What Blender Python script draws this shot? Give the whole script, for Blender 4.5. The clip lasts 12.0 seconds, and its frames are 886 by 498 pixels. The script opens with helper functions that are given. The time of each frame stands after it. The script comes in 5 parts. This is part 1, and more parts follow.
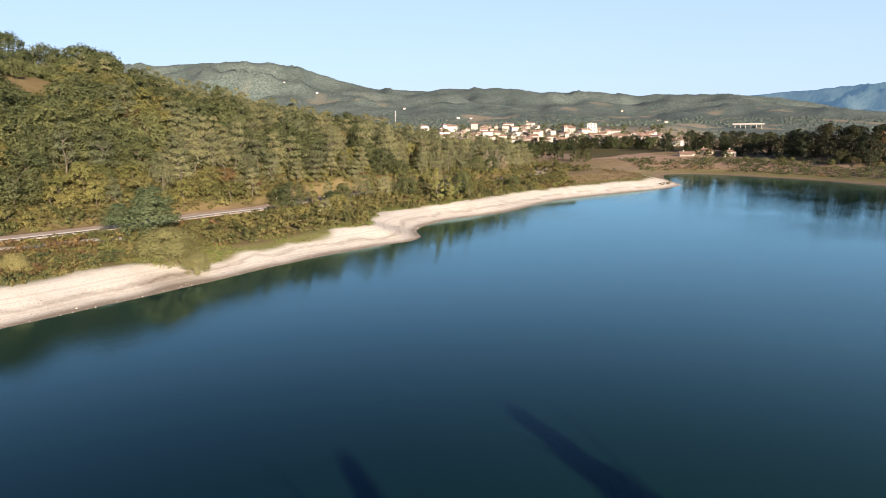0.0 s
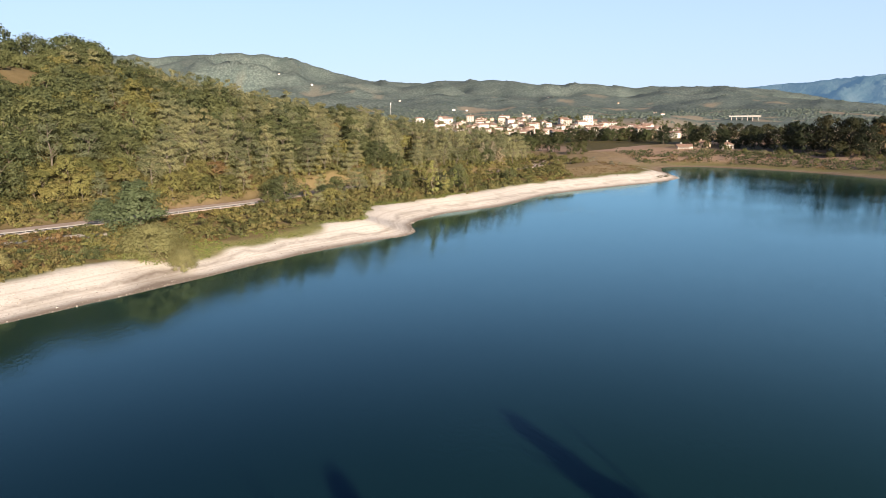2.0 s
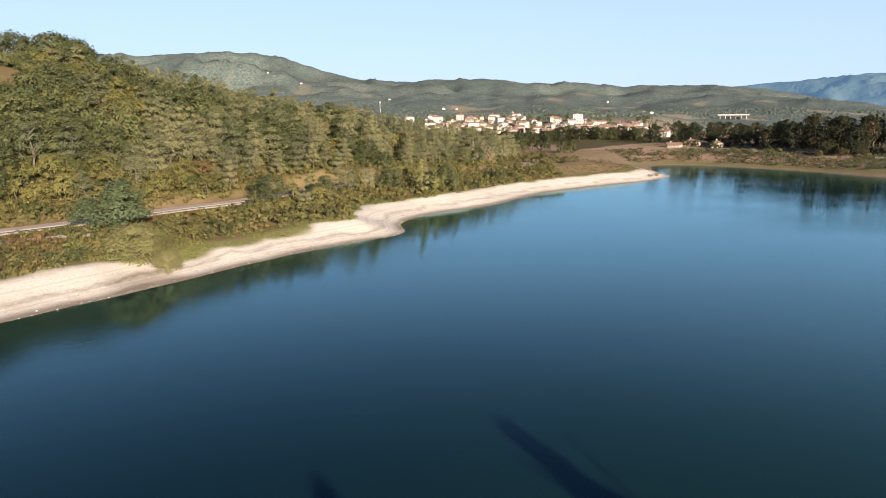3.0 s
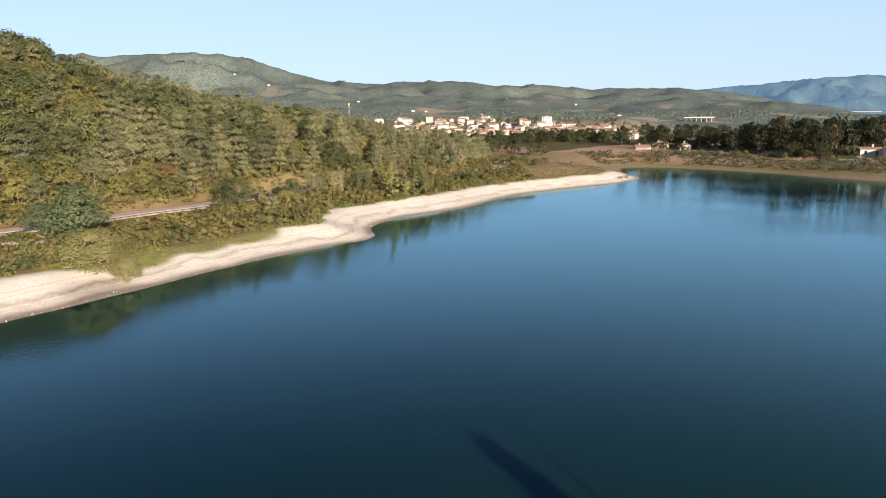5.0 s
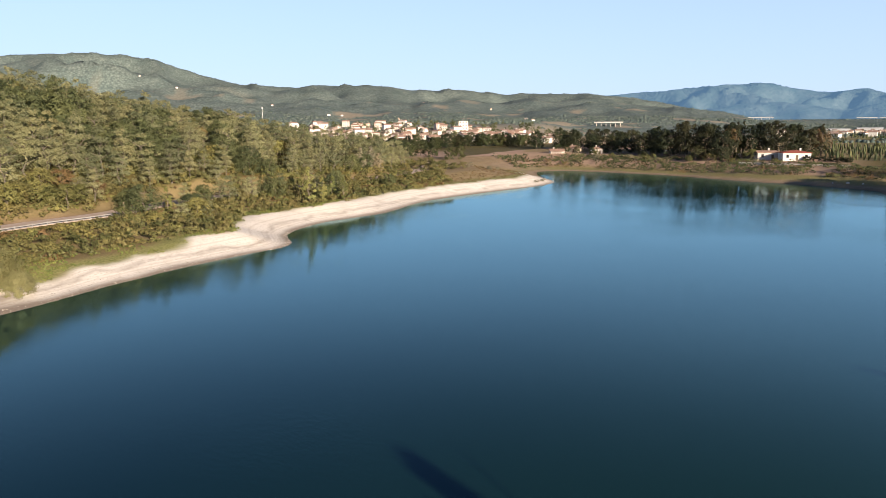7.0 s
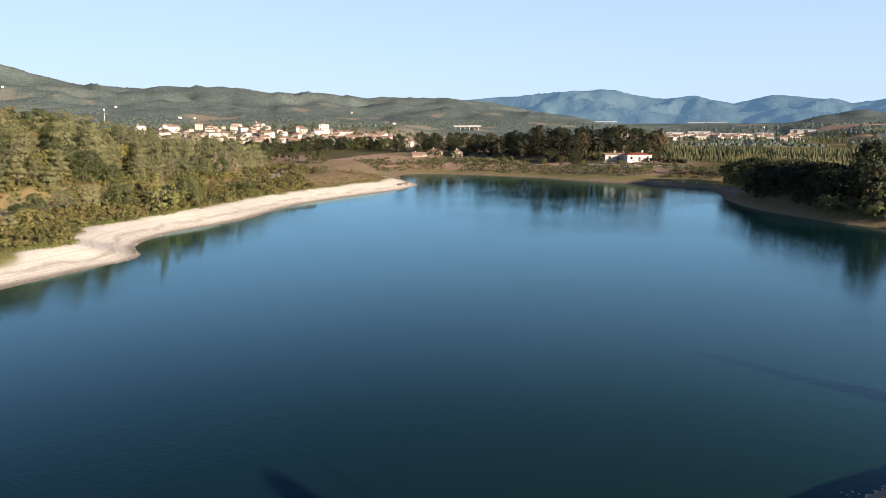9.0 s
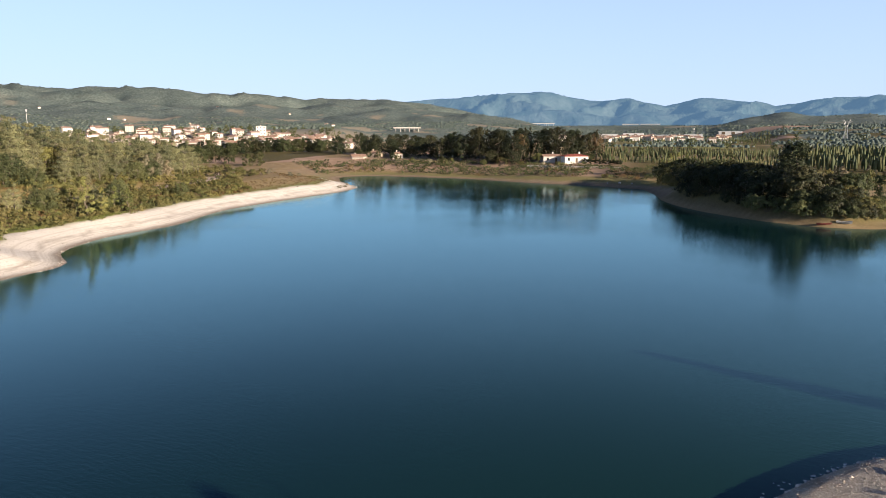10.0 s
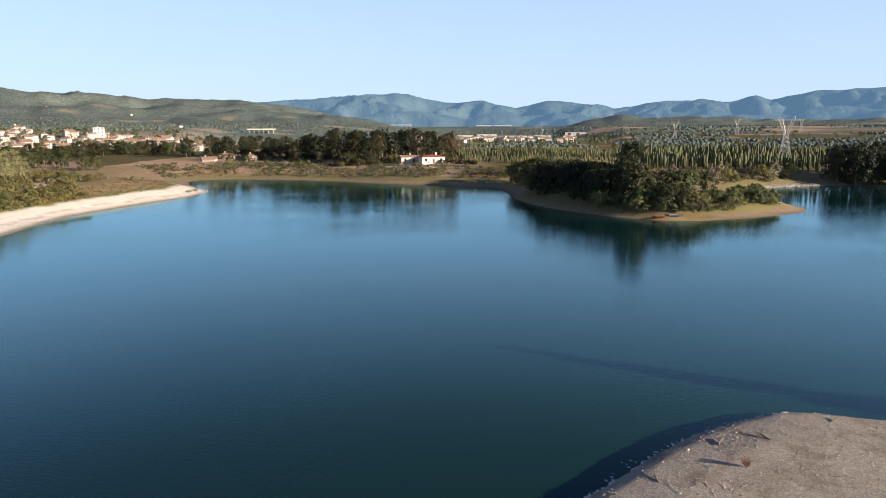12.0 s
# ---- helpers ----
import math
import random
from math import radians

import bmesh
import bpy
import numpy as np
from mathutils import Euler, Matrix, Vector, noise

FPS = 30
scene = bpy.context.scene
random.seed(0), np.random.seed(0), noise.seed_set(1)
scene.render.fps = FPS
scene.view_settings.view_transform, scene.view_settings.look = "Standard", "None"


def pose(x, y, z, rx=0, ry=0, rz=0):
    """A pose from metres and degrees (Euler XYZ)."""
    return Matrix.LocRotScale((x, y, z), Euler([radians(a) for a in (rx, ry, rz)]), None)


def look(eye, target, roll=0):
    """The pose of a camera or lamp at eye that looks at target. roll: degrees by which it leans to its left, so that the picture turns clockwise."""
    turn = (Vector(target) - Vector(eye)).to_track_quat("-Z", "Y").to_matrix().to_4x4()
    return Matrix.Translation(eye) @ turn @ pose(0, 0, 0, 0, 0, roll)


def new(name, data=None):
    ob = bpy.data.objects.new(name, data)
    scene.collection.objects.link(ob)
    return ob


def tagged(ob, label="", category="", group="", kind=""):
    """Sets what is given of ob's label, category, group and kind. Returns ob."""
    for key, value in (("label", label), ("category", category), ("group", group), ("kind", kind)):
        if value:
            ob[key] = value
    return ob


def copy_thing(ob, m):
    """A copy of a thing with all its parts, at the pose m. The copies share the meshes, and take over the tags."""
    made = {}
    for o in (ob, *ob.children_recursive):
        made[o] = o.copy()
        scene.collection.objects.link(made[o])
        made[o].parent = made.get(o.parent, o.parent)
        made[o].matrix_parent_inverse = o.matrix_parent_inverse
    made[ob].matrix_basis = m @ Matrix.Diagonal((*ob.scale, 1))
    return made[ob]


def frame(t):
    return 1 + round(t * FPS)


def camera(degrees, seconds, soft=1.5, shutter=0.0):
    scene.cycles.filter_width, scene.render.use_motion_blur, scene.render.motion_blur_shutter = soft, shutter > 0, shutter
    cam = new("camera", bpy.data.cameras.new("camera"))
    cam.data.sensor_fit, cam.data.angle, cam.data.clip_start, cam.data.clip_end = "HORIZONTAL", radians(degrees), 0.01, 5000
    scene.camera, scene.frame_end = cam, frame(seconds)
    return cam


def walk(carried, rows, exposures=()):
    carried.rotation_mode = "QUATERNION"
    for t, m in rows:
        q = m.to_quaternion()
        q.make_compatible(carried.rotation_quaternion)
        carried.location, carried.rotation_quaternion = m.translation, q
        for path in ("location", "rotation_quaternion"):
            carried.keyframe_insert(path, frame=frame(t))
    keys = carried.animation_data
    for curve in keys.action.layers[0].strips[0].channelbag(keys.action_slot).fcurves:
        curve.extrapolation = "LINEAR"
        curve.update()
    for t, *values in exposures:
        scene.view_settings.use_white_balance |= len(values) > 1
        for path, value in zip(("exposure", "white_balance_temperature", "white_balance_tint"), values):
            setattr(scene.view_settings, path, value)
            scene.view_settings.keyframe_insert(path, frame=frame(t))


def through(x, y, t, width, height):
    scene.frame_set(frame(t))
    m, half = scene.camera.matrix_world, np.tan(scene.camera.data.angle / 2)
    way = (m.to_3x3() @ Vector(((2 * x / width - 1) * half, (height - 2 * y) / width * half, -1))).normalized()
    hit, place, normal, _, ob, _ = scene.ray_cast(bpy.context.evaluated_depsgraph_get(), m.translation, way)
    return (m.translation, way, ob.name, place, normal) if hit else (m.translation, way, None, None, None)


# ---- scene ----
from collections import defaultdict

cam = camera(65.05, 12.0, soft=0.8)
PATH = [
    (0, look((0.00, -0.00, 24.21), (0.00, 98.47, 6.81), -0.57)),
    (0.5, look((0.04, 0.86, 24.21), (0.04, 99.28, 6.49), -0.57)),
    (1, look((0.07, 1.72, 24.21), (0.04, 100.09, 6.22), -0.56)),
    (1.5, look((0.10, 2.59, 24.19), (0.15, 100.91, 5.94), -0.56)),
    (2, look((0.13, 3.45, 24.16), (0.72, 101.72, 5.69), -0.57)),
    (2.5, look((0.16, 4.29, 24.11), (1.41, 102.54, 5.52), -0.58)),
    (3, look((0.19, 5.11, 24.06), (2.19, 103.34, 5.41), -0.58)),
    (3.5, look((0.18, 5.90, 24.03), (2.89, 104.11, 5.37), -0.55)),
    (4, look((0.16, 6.64, 23.99), (3.72, 104.83, 5.39), -0.52)),
    (4.5, look((0.13, 7.34, 23.97), (4.82, 105.50, 5.46), -0.51)),
    (5, look((0.10, 7.97, 23.94), (6.38, 106.07, 5.56), -0.50)),
    (5.5, look((0.07, 8.55, 23.92), (8.57, 106.51, 5.68), -0.47)),
    (6, look((0.05, 9.06, 23.90), (11.00, 106.79, 5.79), -0.44)),
    (6.5, look((0.04, 9.51, 23.90), (13.69, 106.93, 5.96), -0.40)),
    (7, look((0.06, 9.94, 23.91), (17.90, 106.70, 6.04), -0.35)),
    (7.5, look((0.11, 10.35, 23.91), (22.59, 106.16, 6.12), -0.32)),
    (8, look((0.19, 10.74, 23.91), (27.48, 105.31, 6.22), -0.30)),
    (8.5, look((0.29, 11.10, 23.90), (32.31, 104.19, 6.31), -0.25)),
    (9, look((0.42, 11.41, 23.89), (36.83, 102.89, 6.41), -0.20)),
    (9.5, look((0.56, 11.68, 23.90), (40.79, 101.56, 6.53), -0.17)),
    (10, look((0.74, 11.88, 23.93), (44.82, 99.97, 6.66), -0.18)),
    (10.5, look((0.94, 12.02, 23.97), (48.78, 98.13, 6.78), -0.24)),
    (11, look((1.12, 12.10, 23.98), (52.68, 96.06, 6.84), -0.25)),
    (11.5, look((1.28, 12.12, 23.93), (58.04, 92.65, 6.78), -0.23)),
    (12, look((1.42, 12.10, 23.84), (62.21, 89.63, 6.69), -0.21)),
]
walk(cam, PATH, exposures=[(0, 1.28, 5550, 14), (12, 1.28, 5550, 14)])

# ---- world and sun ----
SUN_DIR = Vector((0.39, -0.92, 0)).normalized()
SUN_ELEV = radians(13.5)
world = bpy.data.worlds.new("world")
scene.world = world
world.use_nodes = True
wn = world.node_tree
sky = wn.nodes.new("ShaderNodeTexSky")
sky.sky_type = "NISHITA"
sky.sun_disc = False
sky.sun_elevation = SUN_ELEV
sky.sun_rotation = math.atan2(SUN_DIR.x, SUN_DIR.y)
sky.altitude = 200
sky.air_density, sky.dust_density, sky.ozone_density = 1.0, 0.0, 1.3
veil = wn.nodes.new("ShaderNodeMix")
veil.data_type = "RGBA"
veil.inputs[7].default_value = (4.65, 5.5, 6.4, 1)
up_axis = wn.nodes.new("ShaderNodeSeparateXYZ")
wn.links.new(wn.nodes.new("ShaderNodeTexCoord").outputs["Generated"], up_axis.inputs[0])
haze = wn.nodes.new("ShaderNodeMapRange")
haze.inputs["From Min"].default_value, haze.inputs["From Max"].default_value = 0.0, 0.5
haze.inputs["To Min"].default_value, haze.inputs["To Max"].default_value = 0.9, 0.3
wn.links.new(up_axis.outputs["Z"], haze.inputs["Value"])
wn.links.new(haze.outputs["Result"], veil.inputs[0])
wn.links.new(sky.outputs[0], veil.inputs[6])
# the sky deepens smoothly towards the zenith
deepen = wn.nodes.new("ShaderNodeValToRGB")
deepen.color_ramp.interpolation = "EASE"
for stop, (at, tint) in zip((deepen.color_ramp.elements[0], deepen.color_ramp.elements[1]),
                            ((0.16, (1, 1, 1, 1)), (0.5, (0.17, 0.2, 0.3, 1)))):
    stop.position, stop.color = at, tint
wn.links.new(up_axis.outputs["Z"], deepen.inputs[0])
toned = wn.nodes.new("ShaderNodeMix")
toned.data_type, toned.blend_type = "RGBA", "MULTIPLY"
toned.inputs[0].default_value = 1.0
wn.links.new(veil.outputs[2], toned.inputs[6])
wn.links.new(deepen.outputs[0], toned.inputs[7])
wn.links.new(toned.outputs[2], wn.nodes["Background"].inputs[0])
wn.nodes["Background"].inputs[1].default_value = 0.06
sun = new("sun", bpy.data.lights.new("sun", "SUN"))
sun.data.energy, sun.data.angle, sun.data.color = 5.0, radians(0.53), (1.0, 0.75, 0.47)
to_sun = SUN_DIR * math.cos(SUN_ELEV) + Vector((0, 0, math.sin(SUN_ELEV)))
sun.matrix_world = look(tuple(to_sun * 200), (0, 0, 0))


# ---- materials ----
class Mat:
    """A node material with short helpers."""

    def __init__(self, name, rough=0.8, spec=0.3, metal=0.0):
        self.m = bpy.data.materials.new(name)
        self.m.use_nodes = True
        self.t = self.m.node_tree
        self.b = self.t.nodes["Principled BSDF"]
        self.b.inputs["Roughness"].default_value = rough
        self.b.inputs["Specular IOR Level"].default_value = spec
        self.b.inputs["Metallic"].default_value = metal

    def node(self, kind, **inputs):
        n = self.t.nodes.new(kind)
        for k, v in inputs.items():
            self.put(v, n.inputs[k.replace("_", " ")])
        return n

    def put(self, v, socket):
        if isinstance(v, bpy.types.NodeSocket):
            self.t.links.new(v, socket)
        else:
            socket.default_value = v

    def noise(self, scale, detail=4.0, rough=0.55, where=None):
        n = self.node("ShaderNodeTexNoise", Scale=scale, Detail=detail, Roughness=rough)
        if where is None:
            where = self.place()
        self.t.links.new(where, n.inputs["Vector"])
        return n.outputs["Fac"]

    def place(self):
        return self.node("ShaderNodeNewGeometry").outputs["Position"]

    def ramp(self, fac, stops):
        n = self.node("ShaderNodeValToRGB", Fac=fac)
        e = n.color_ramp.elements
        while len(e) < len(stops):
            e.new(0.5)
        for el, (p, c) in zip(e, stops):
            el.position, el.color = p, (*c, 1) if len(c) == 3 else c
        return n.outputs["Color"]

    def mix(self, fac, a, b, how="MIX"):
        n = self.t.nodes.new("ShaderNodeMix")
        n.data_type, n.blend_type = "RGBA", how
        for v, s in ((fac, n.inputs[0]), (a, n.inputs[6]), (b, n.inputs[7])):
            if isinstance(v, tuple) and len(v) == 3:
                v = (*v, 1)
            self.put(v, s)
        return n.outputs[2]

    def math(self, how, a, b=0.0):
        n = self.t.nodes.new("ShaderNodeMath")
        n.operation = how
        self.put(a, n.inputs[0])
        self.put(b, n.inputs[1])
        return n.outputs[0]

    def color(self, v):
        if isinstance(v, tuple) and len(v) == 3:
            v = (*v, 1)
        self.put(v, self.b.inputs["Base Color"])
        return self

    def bump(self, height, strength=0.4, distance=0.1):
        n = self.node("ShaderNodeBump", Strength=strength, Distance=distance, Height=height)
        self.t.links.new(n.outputs[0], self.b.inputs["Normal"])
        return self


def plain(name, c, rough=0.8, vary=0.25, scale=1.5, metal=0.0, bump=0.15, fine=18.0):
    """Paint, plaster, metal: a base colour with stains at two scales and a fine relief."""
    m = Mat(name, rough, 0.3, metal)
    a = m.ramp(m.noise(scale, 5), [(0.3, tuple(v * (1 - vary) for v in c)), (0.7, tuple(min(1, v * (1 + vary * 0.6)) for v in c))])
    b = m.mix(m.noise(fine, 3), tuple(v * (1 - vary * 0.5) for v in c), a)
    m.color(m.mix(0.7, a, b))
    m.bump(m.noise(fine * 2, 3), bump, 0.02)
    return m.m


def foliage(name, dark, light, odd, odd_share=0.25, through=0.3, patch=0.1):
    """Leaves: each tree has its own tint, each leaf a little more, with patches of another hue."""
    m = Mat(name, 0.6, 0.25)
    geo = m.node("ShaderNodeNewGeometry")
    leaf = geo.outputs["Random Per Island"]
    tint = m.node("ShaderNodeAttribute")
    tint.attribute_name = "tint"
    parts = m.node("ShaderNodeSeparateXYZ", Vector=tint.outputs["Vector"])
    tree = m.math("FRACT", m.math("ADD", m.node("ShaderNodeObjectInfo").outputs["Random"], parts.outputs["X"]))
    k = m.math("ADD", m.math("MULTIPLY", leaf, 0.35), m.math("MULTIPLY", parts.outputs["Y"], 0.3))
    k = m.math("ADD", k, m.math("MULTIPLY", m.math("FRACT", m.math("MULTIPLY", tree, 3.7)), 0.35))
    base = m.ramp(k, [(0.08, dark), (0.92, light)])
    wide = m.noise(patch, 2, 0.5, geo.outputs["Position"])
    s = m.math("ADD", m.math("MULTIPLY", tree, 0.6), m.math("MULTIPLY", wide, 0.7))
    f = m.ramp(s, [(0.5, (0, 0, 0)), (0.98, (odd_share * 2,) * 3)])
    c = m.mix(f, base, odd)
    v = m.ramp(m.math("FRACT", m.math("MULTIPLY", tree, 7.31)), [(0.0, (0.7, 0.75, 0.75)), (1.0, (1.17, 1.13, 1.04))])
    c = m.mix(1.0, c, v, "MULTIPLY")
    m.color(c)
    tr = m.node("ShaderNodeBsdfTranslucent", Color=c)
    mx = m.node("ShaderNodeMixShader", Fac=through)
    m.t.links.new(m.b.outputs[0], mx.inputs[1])
    m.t.links.new(tr.outputs[0], mx.inputs[2])
    m.t.links.new(mx.outputs[0], m.t.nodes["Material Output"].inputs["Surface"])
    return m.m


LEAF = {
    "acacia": foliage("acacia_leaves", (0.138, 0.15, 0.078), (0.285, 0.292, 0.158), (0.24, 0.195, 0.1), 0.12),
    "holm": foliage("holm_leaves", (0.022, 0.036, 0.015), (0.075, 0.09, 0.036), (0.11, 0.09, 0.035), 0.15, through=0.2),
    "plain": foliage("plantation_leaves", (0.055, 0.08, 0.036), (0.15, 0.172, 0.082), (0.19, 0.17, 0.07), 0.2),
    "oak": foliage("oak_leaves", (0.052, 0.07, 0.03), (0.172, 0.188, 0.082), (0.16, 0.14, 0.06), 0.06),
    "yellow": foliage("autumn_leaves", (0.115, 0.122, 0.04), (0.245, 0.24, 0.085), (0.22, 0.165, 0.06), 0.2),
    "rust": foliage("rusty_leaves", (0.12, 0.075, 0.035), (0.22, 0.15, 0.075), (0.17, 0.14, 0.05), 0.45),
    "willow": foliage("willow_leaves", (0.2, 0.2, 0.078), (0.36, 0.34, 0.16), (0.24, 0.2, 0.09), 0.2),
    "poplar": foliage("poplar_leaves", (0.13, 0.158, 0.05), (0.29, 0.3, 0.11), (0.28, 0.23, 0.07), 0.2),
    # the park trees' own dark green; on SHADY trees it stands in for shade
    "dark": foliage("park_and_shade_leaves", (0.012, 0.02, 0.009), (0.042, 0.054, 0.024), (0.07, 0.055, 0.025), 0.2, through=0.1),
    "conifer": foliage("conifer_needles", (0.055, 0.085, 0.042), (0.14, 0.18, 0.095), (0.10, 0.11, 0.06), 0.1),
    "shrub": foliage("shrub_leaves", (0.085, 0.094, 0.034), (0.205, 0.198, 0.075), (0.2, 0.155, 0.065), 0.3, patch=0.16),
    "pale": foliage("silvery_leaves", (0.17, 0.16, 0.11), (0.32, 0.29, 0.21), (0.26, 0.2, 0.13), 0.2),
    # leaves greyed and blued to stand in for haze over the far hills
    "far": foliage("hazed_far_leaves", (0.09, 0.13, 0.12), (0.168, 0.208, 0.188), (0.16, 0.175, 0.15), 0.2, patch=0.006),
    "green": foliage("grass_blades", (0.13, 0.17, 0.042), (0.25, 0.28, 0.085), (0.22, 0.19, 0.08), 0.2, patch=0.3),
}
BARK = plain("bark", (0.16, 0.135, 0.10), 0.9, 0.4, 3.0, bump=0.5)
PALE_BARK = plain("pale_bark", (0.17, 0.15, 0.115), 0.9, 0.35, 3.0, bump=0.5)
WALL = [plain("plaster_cream", (0.6, 0.56, 0.5)), plain("plaster_white", (0.68, 0.66, 0.62)),
        plain("plaster_ochre", (0.54, 0.45, 0.36)), plain("plaster_rose", (0.58, 0.5, 0.45))]
ROOF = [plain("roof_tiles", (0.3, 0.21, 0.17), 0.9, 0.35, 0.6), plain("roof_brown", (0.3, 0.2, 0.15), 0.9, 0.35, 0.6),
        plain("roof_red", (0.3, 0.09, 0.065), 0.8, 0.3, 0.6)]
GLASS = plain("dark_glass", (0.03, 0.035, 0.04), 0.15, 0.2)
SHUTTER = plain("shutter", (0.12, 0.09, 0.06), 0.7)
CONCRETE = plain("concrete", (0.5, 0.48, 0.45), 0.9, 0.25, 0.3)
STEEL = plain("galvanised_steel", (0.55, 0.56, 0.57), 0.45, 0.2, 2.0, 0.6)
RAIL_PAINT = plain("rail_zinc", (0.36, 0.35, 0.33), 0.5, 0.25, 1.0, 0.2)
WOOD = plain("grey_wood", (0.3, 0.24, 0.18), 0.9, 0.35, 4.0)
STONE = plain("shore_stone", (0.7, 0.67, 0.63), 0.9, 0.35, 1.2, bump=0.4)
SHED = plain("shed_metal", (0.52, 0.53, 0.54), 0.5, 0.15, 0.05)
RED = plain("red_paint", (0.16, 0.045, 0.035), 0.6)


def asphalt():
    m = Mat("asphalt", 0.9)
    c = m.ramp(m.noise(0.5, 5), [(0.3, (0.44, 0.35, 0.285)), (0.7, (0.56, 0.465, 0.39))])
    m.color(m.mix(m.math("MULTIPLY", m.noise(14, 3), 0.5), c, (0.25, 0.2, 0.17)))
    m.bump(m.noise(60, 2), 0.3, 0.02)
    return m.m


def ground_material():
    """Zones: sand, fresh grass, ploughed soil, woodland floor (also painted shade on the headland), pebbles; dry meadow
    elsewhere.
    """
    m = Mat("ground", 0.95, 0.15)
    zone = m.node("ShaderNodeAttribute")
    zone.attribute_name = "zone"
    sand_f, green_f, soil_f = m.node("ShaderNodeSeparateColor", Color=zone.outputs["Color"]).outputs
    wood_shade_f = zone.outputs["Alpha"]
    extra = m.node("ShaderNodeAttribute")
    extra.attribute_name = "extra"
    wet_f, stone_f, hazed_hill_f = m.node("ShaderNodeSeparateColor", Color=extra.outputs["Color"]).outputs
    third = m.node("ShaderNodeAttribute")
    third.attribute_name = "third"
    tan_f, third_f, _ = m.node("ShaderNodeSeparateColor", Color=third.outputs["Color"]).outputs
    wide, mid, fine = m.noise(0.02, 4), m.noise(0.22, 5), m.noise(2.5, 5)
    grain = m.noise(9, 3)
    dry = m.mix(wide, m.ramp(mid, [(0.3, (0.22, 0.155, 0.088)), (0.7, (0.36, 0.27, 0.165))]),
                m.ramp(fine, [(0.3, (0.17, 0.14, 0.06)), (0.7, (0.30, 0.24, 0.12))]))
    sand = m.mix(m.ramp(mid, [(0.3, (0, 0, 0)), (0.5, (1, 1, 1))]), (0.58, 0.545, 0.485), (0.67, 0.635, 0.58))
    sand = m.mix(tan_f, sand, m.ramp(mid, [(0.3, (0.22, 0.165, 0.12)), (0.7, (0.30, 0.23, 0.165))]))
    sand = m.mix(m.ramp(fine, [(0.54, (0, 0, 0)), (0.68, (0.55, 0.55, 0.55))]), sand, (0.4, 0.35, 0.29))
    band = m.node("ShaderNodeTexNoise", Scale=1.0, Detail=3.0)
    across = m.node("ShaderNodeCombineXYZ", X=m.math("MULTIPLY", extra.outputs["Alpha"], 40.0), Y=m.math("MULTIPLY", mid, 1.6))
    m.t.links.new(across.outputs[0], band.inputs["Vector"])
    sand = m.mix(m.ramp(band.outputs["Fac"], [(0.51, (0, 0, 0)), (0.6, (0.26, 0.26, 0.26))]), sand, (0.33, 0.28, 0.225))
    sand = m.mix(m.math("MULTIPLY", wet_f, 0.85), sand, (0.15, 0.115, 0.085))
    green = m.ramp(fine, [(0.3, (0.12, 0.135, 0.04)), (0.7, (0.25, 0.24, 0.095))])
    soil = m.ramp(mid, [(0.3, (0.31, 0.21, 0.15)), (0.7, (0.41, 0.295, 0.22))])
    wood_and_shade = m.ramp(fine, [(0.3, (0.06, 0.06, 0.022)), (0.7, (0.15, 0.12, 0.045))])
    v = m.node("ShaderNodeTexVoronoi", Scale=15.0)
    m.t.links.new(m.place(), v.inputs["Vector"])
    stone = m.ramp(v.outputs["Color"], [(0.0, (0.2, 0.18, 0.155)), (0.5, (0.36, 0.33, 0.285)), (1.0, (0.55, 0.51, 0.455))])
    stone = m.mix(m.ramp(m.noise(0.35, 6, 0.7), [(0.48, (0, 0, 0)), (0.66, (0.75, 0.75, 0.75))]), stone, (0.2, 0.165, 0.13))
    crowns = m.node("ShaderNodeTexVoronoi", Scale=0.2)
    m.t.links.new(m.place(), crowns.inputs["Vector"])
    # wooded slopes with the haze put into their grey-blue colour
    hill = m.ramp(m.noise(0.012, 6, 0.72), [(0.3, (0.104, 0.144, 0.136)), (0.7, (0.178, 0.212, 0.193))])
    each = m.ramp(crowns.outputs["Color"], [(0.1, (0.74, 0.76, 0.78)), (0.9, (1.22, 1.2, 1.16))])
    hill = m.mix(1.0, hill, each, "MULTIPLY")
    # darker colour between the crowns stands in for shaded gaps
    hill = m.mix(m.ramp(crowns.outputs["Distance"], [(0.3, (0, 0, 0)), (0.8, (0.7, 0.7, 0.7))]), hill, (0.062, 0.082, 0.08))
    dry = m.mix(third_f, dry, m.ramp(mid, [(0.3, (0.2, 0.18, 0.13)), (0.7, (0.31, 0.275, 0.215))]))
    c = m.mix(green_f, dry, green)
    c = m.mix(soil_f, c, soil)
    c = m.mix(wood_shade_f, c, wood_and_shade)
    c = m.mix(hazed_hill_f, c, hill)
    c = m.mix(sand_f, c, sand)
    c = m.mix(stone_f, c, stone)
    m.color(c)
    h = m.math("ADD", m.math("MULTIPLY", fine, 0.6), m.math("MULTIPLY", grain, 0.25))
    h = m.math("ADD", h, m.math("MULTIPLY", m.math("MULTIPLY", v.outputs["Distance"], -0.8), stone_f))
    h = m.math("ADD", h, m.math("MULTIPLY", m.math("MULTIPLY", crowns.outputs["Distance"], -8.0), hazed_hill_f))
    m.bump(h, 0.5, 0.18)
    return m.m


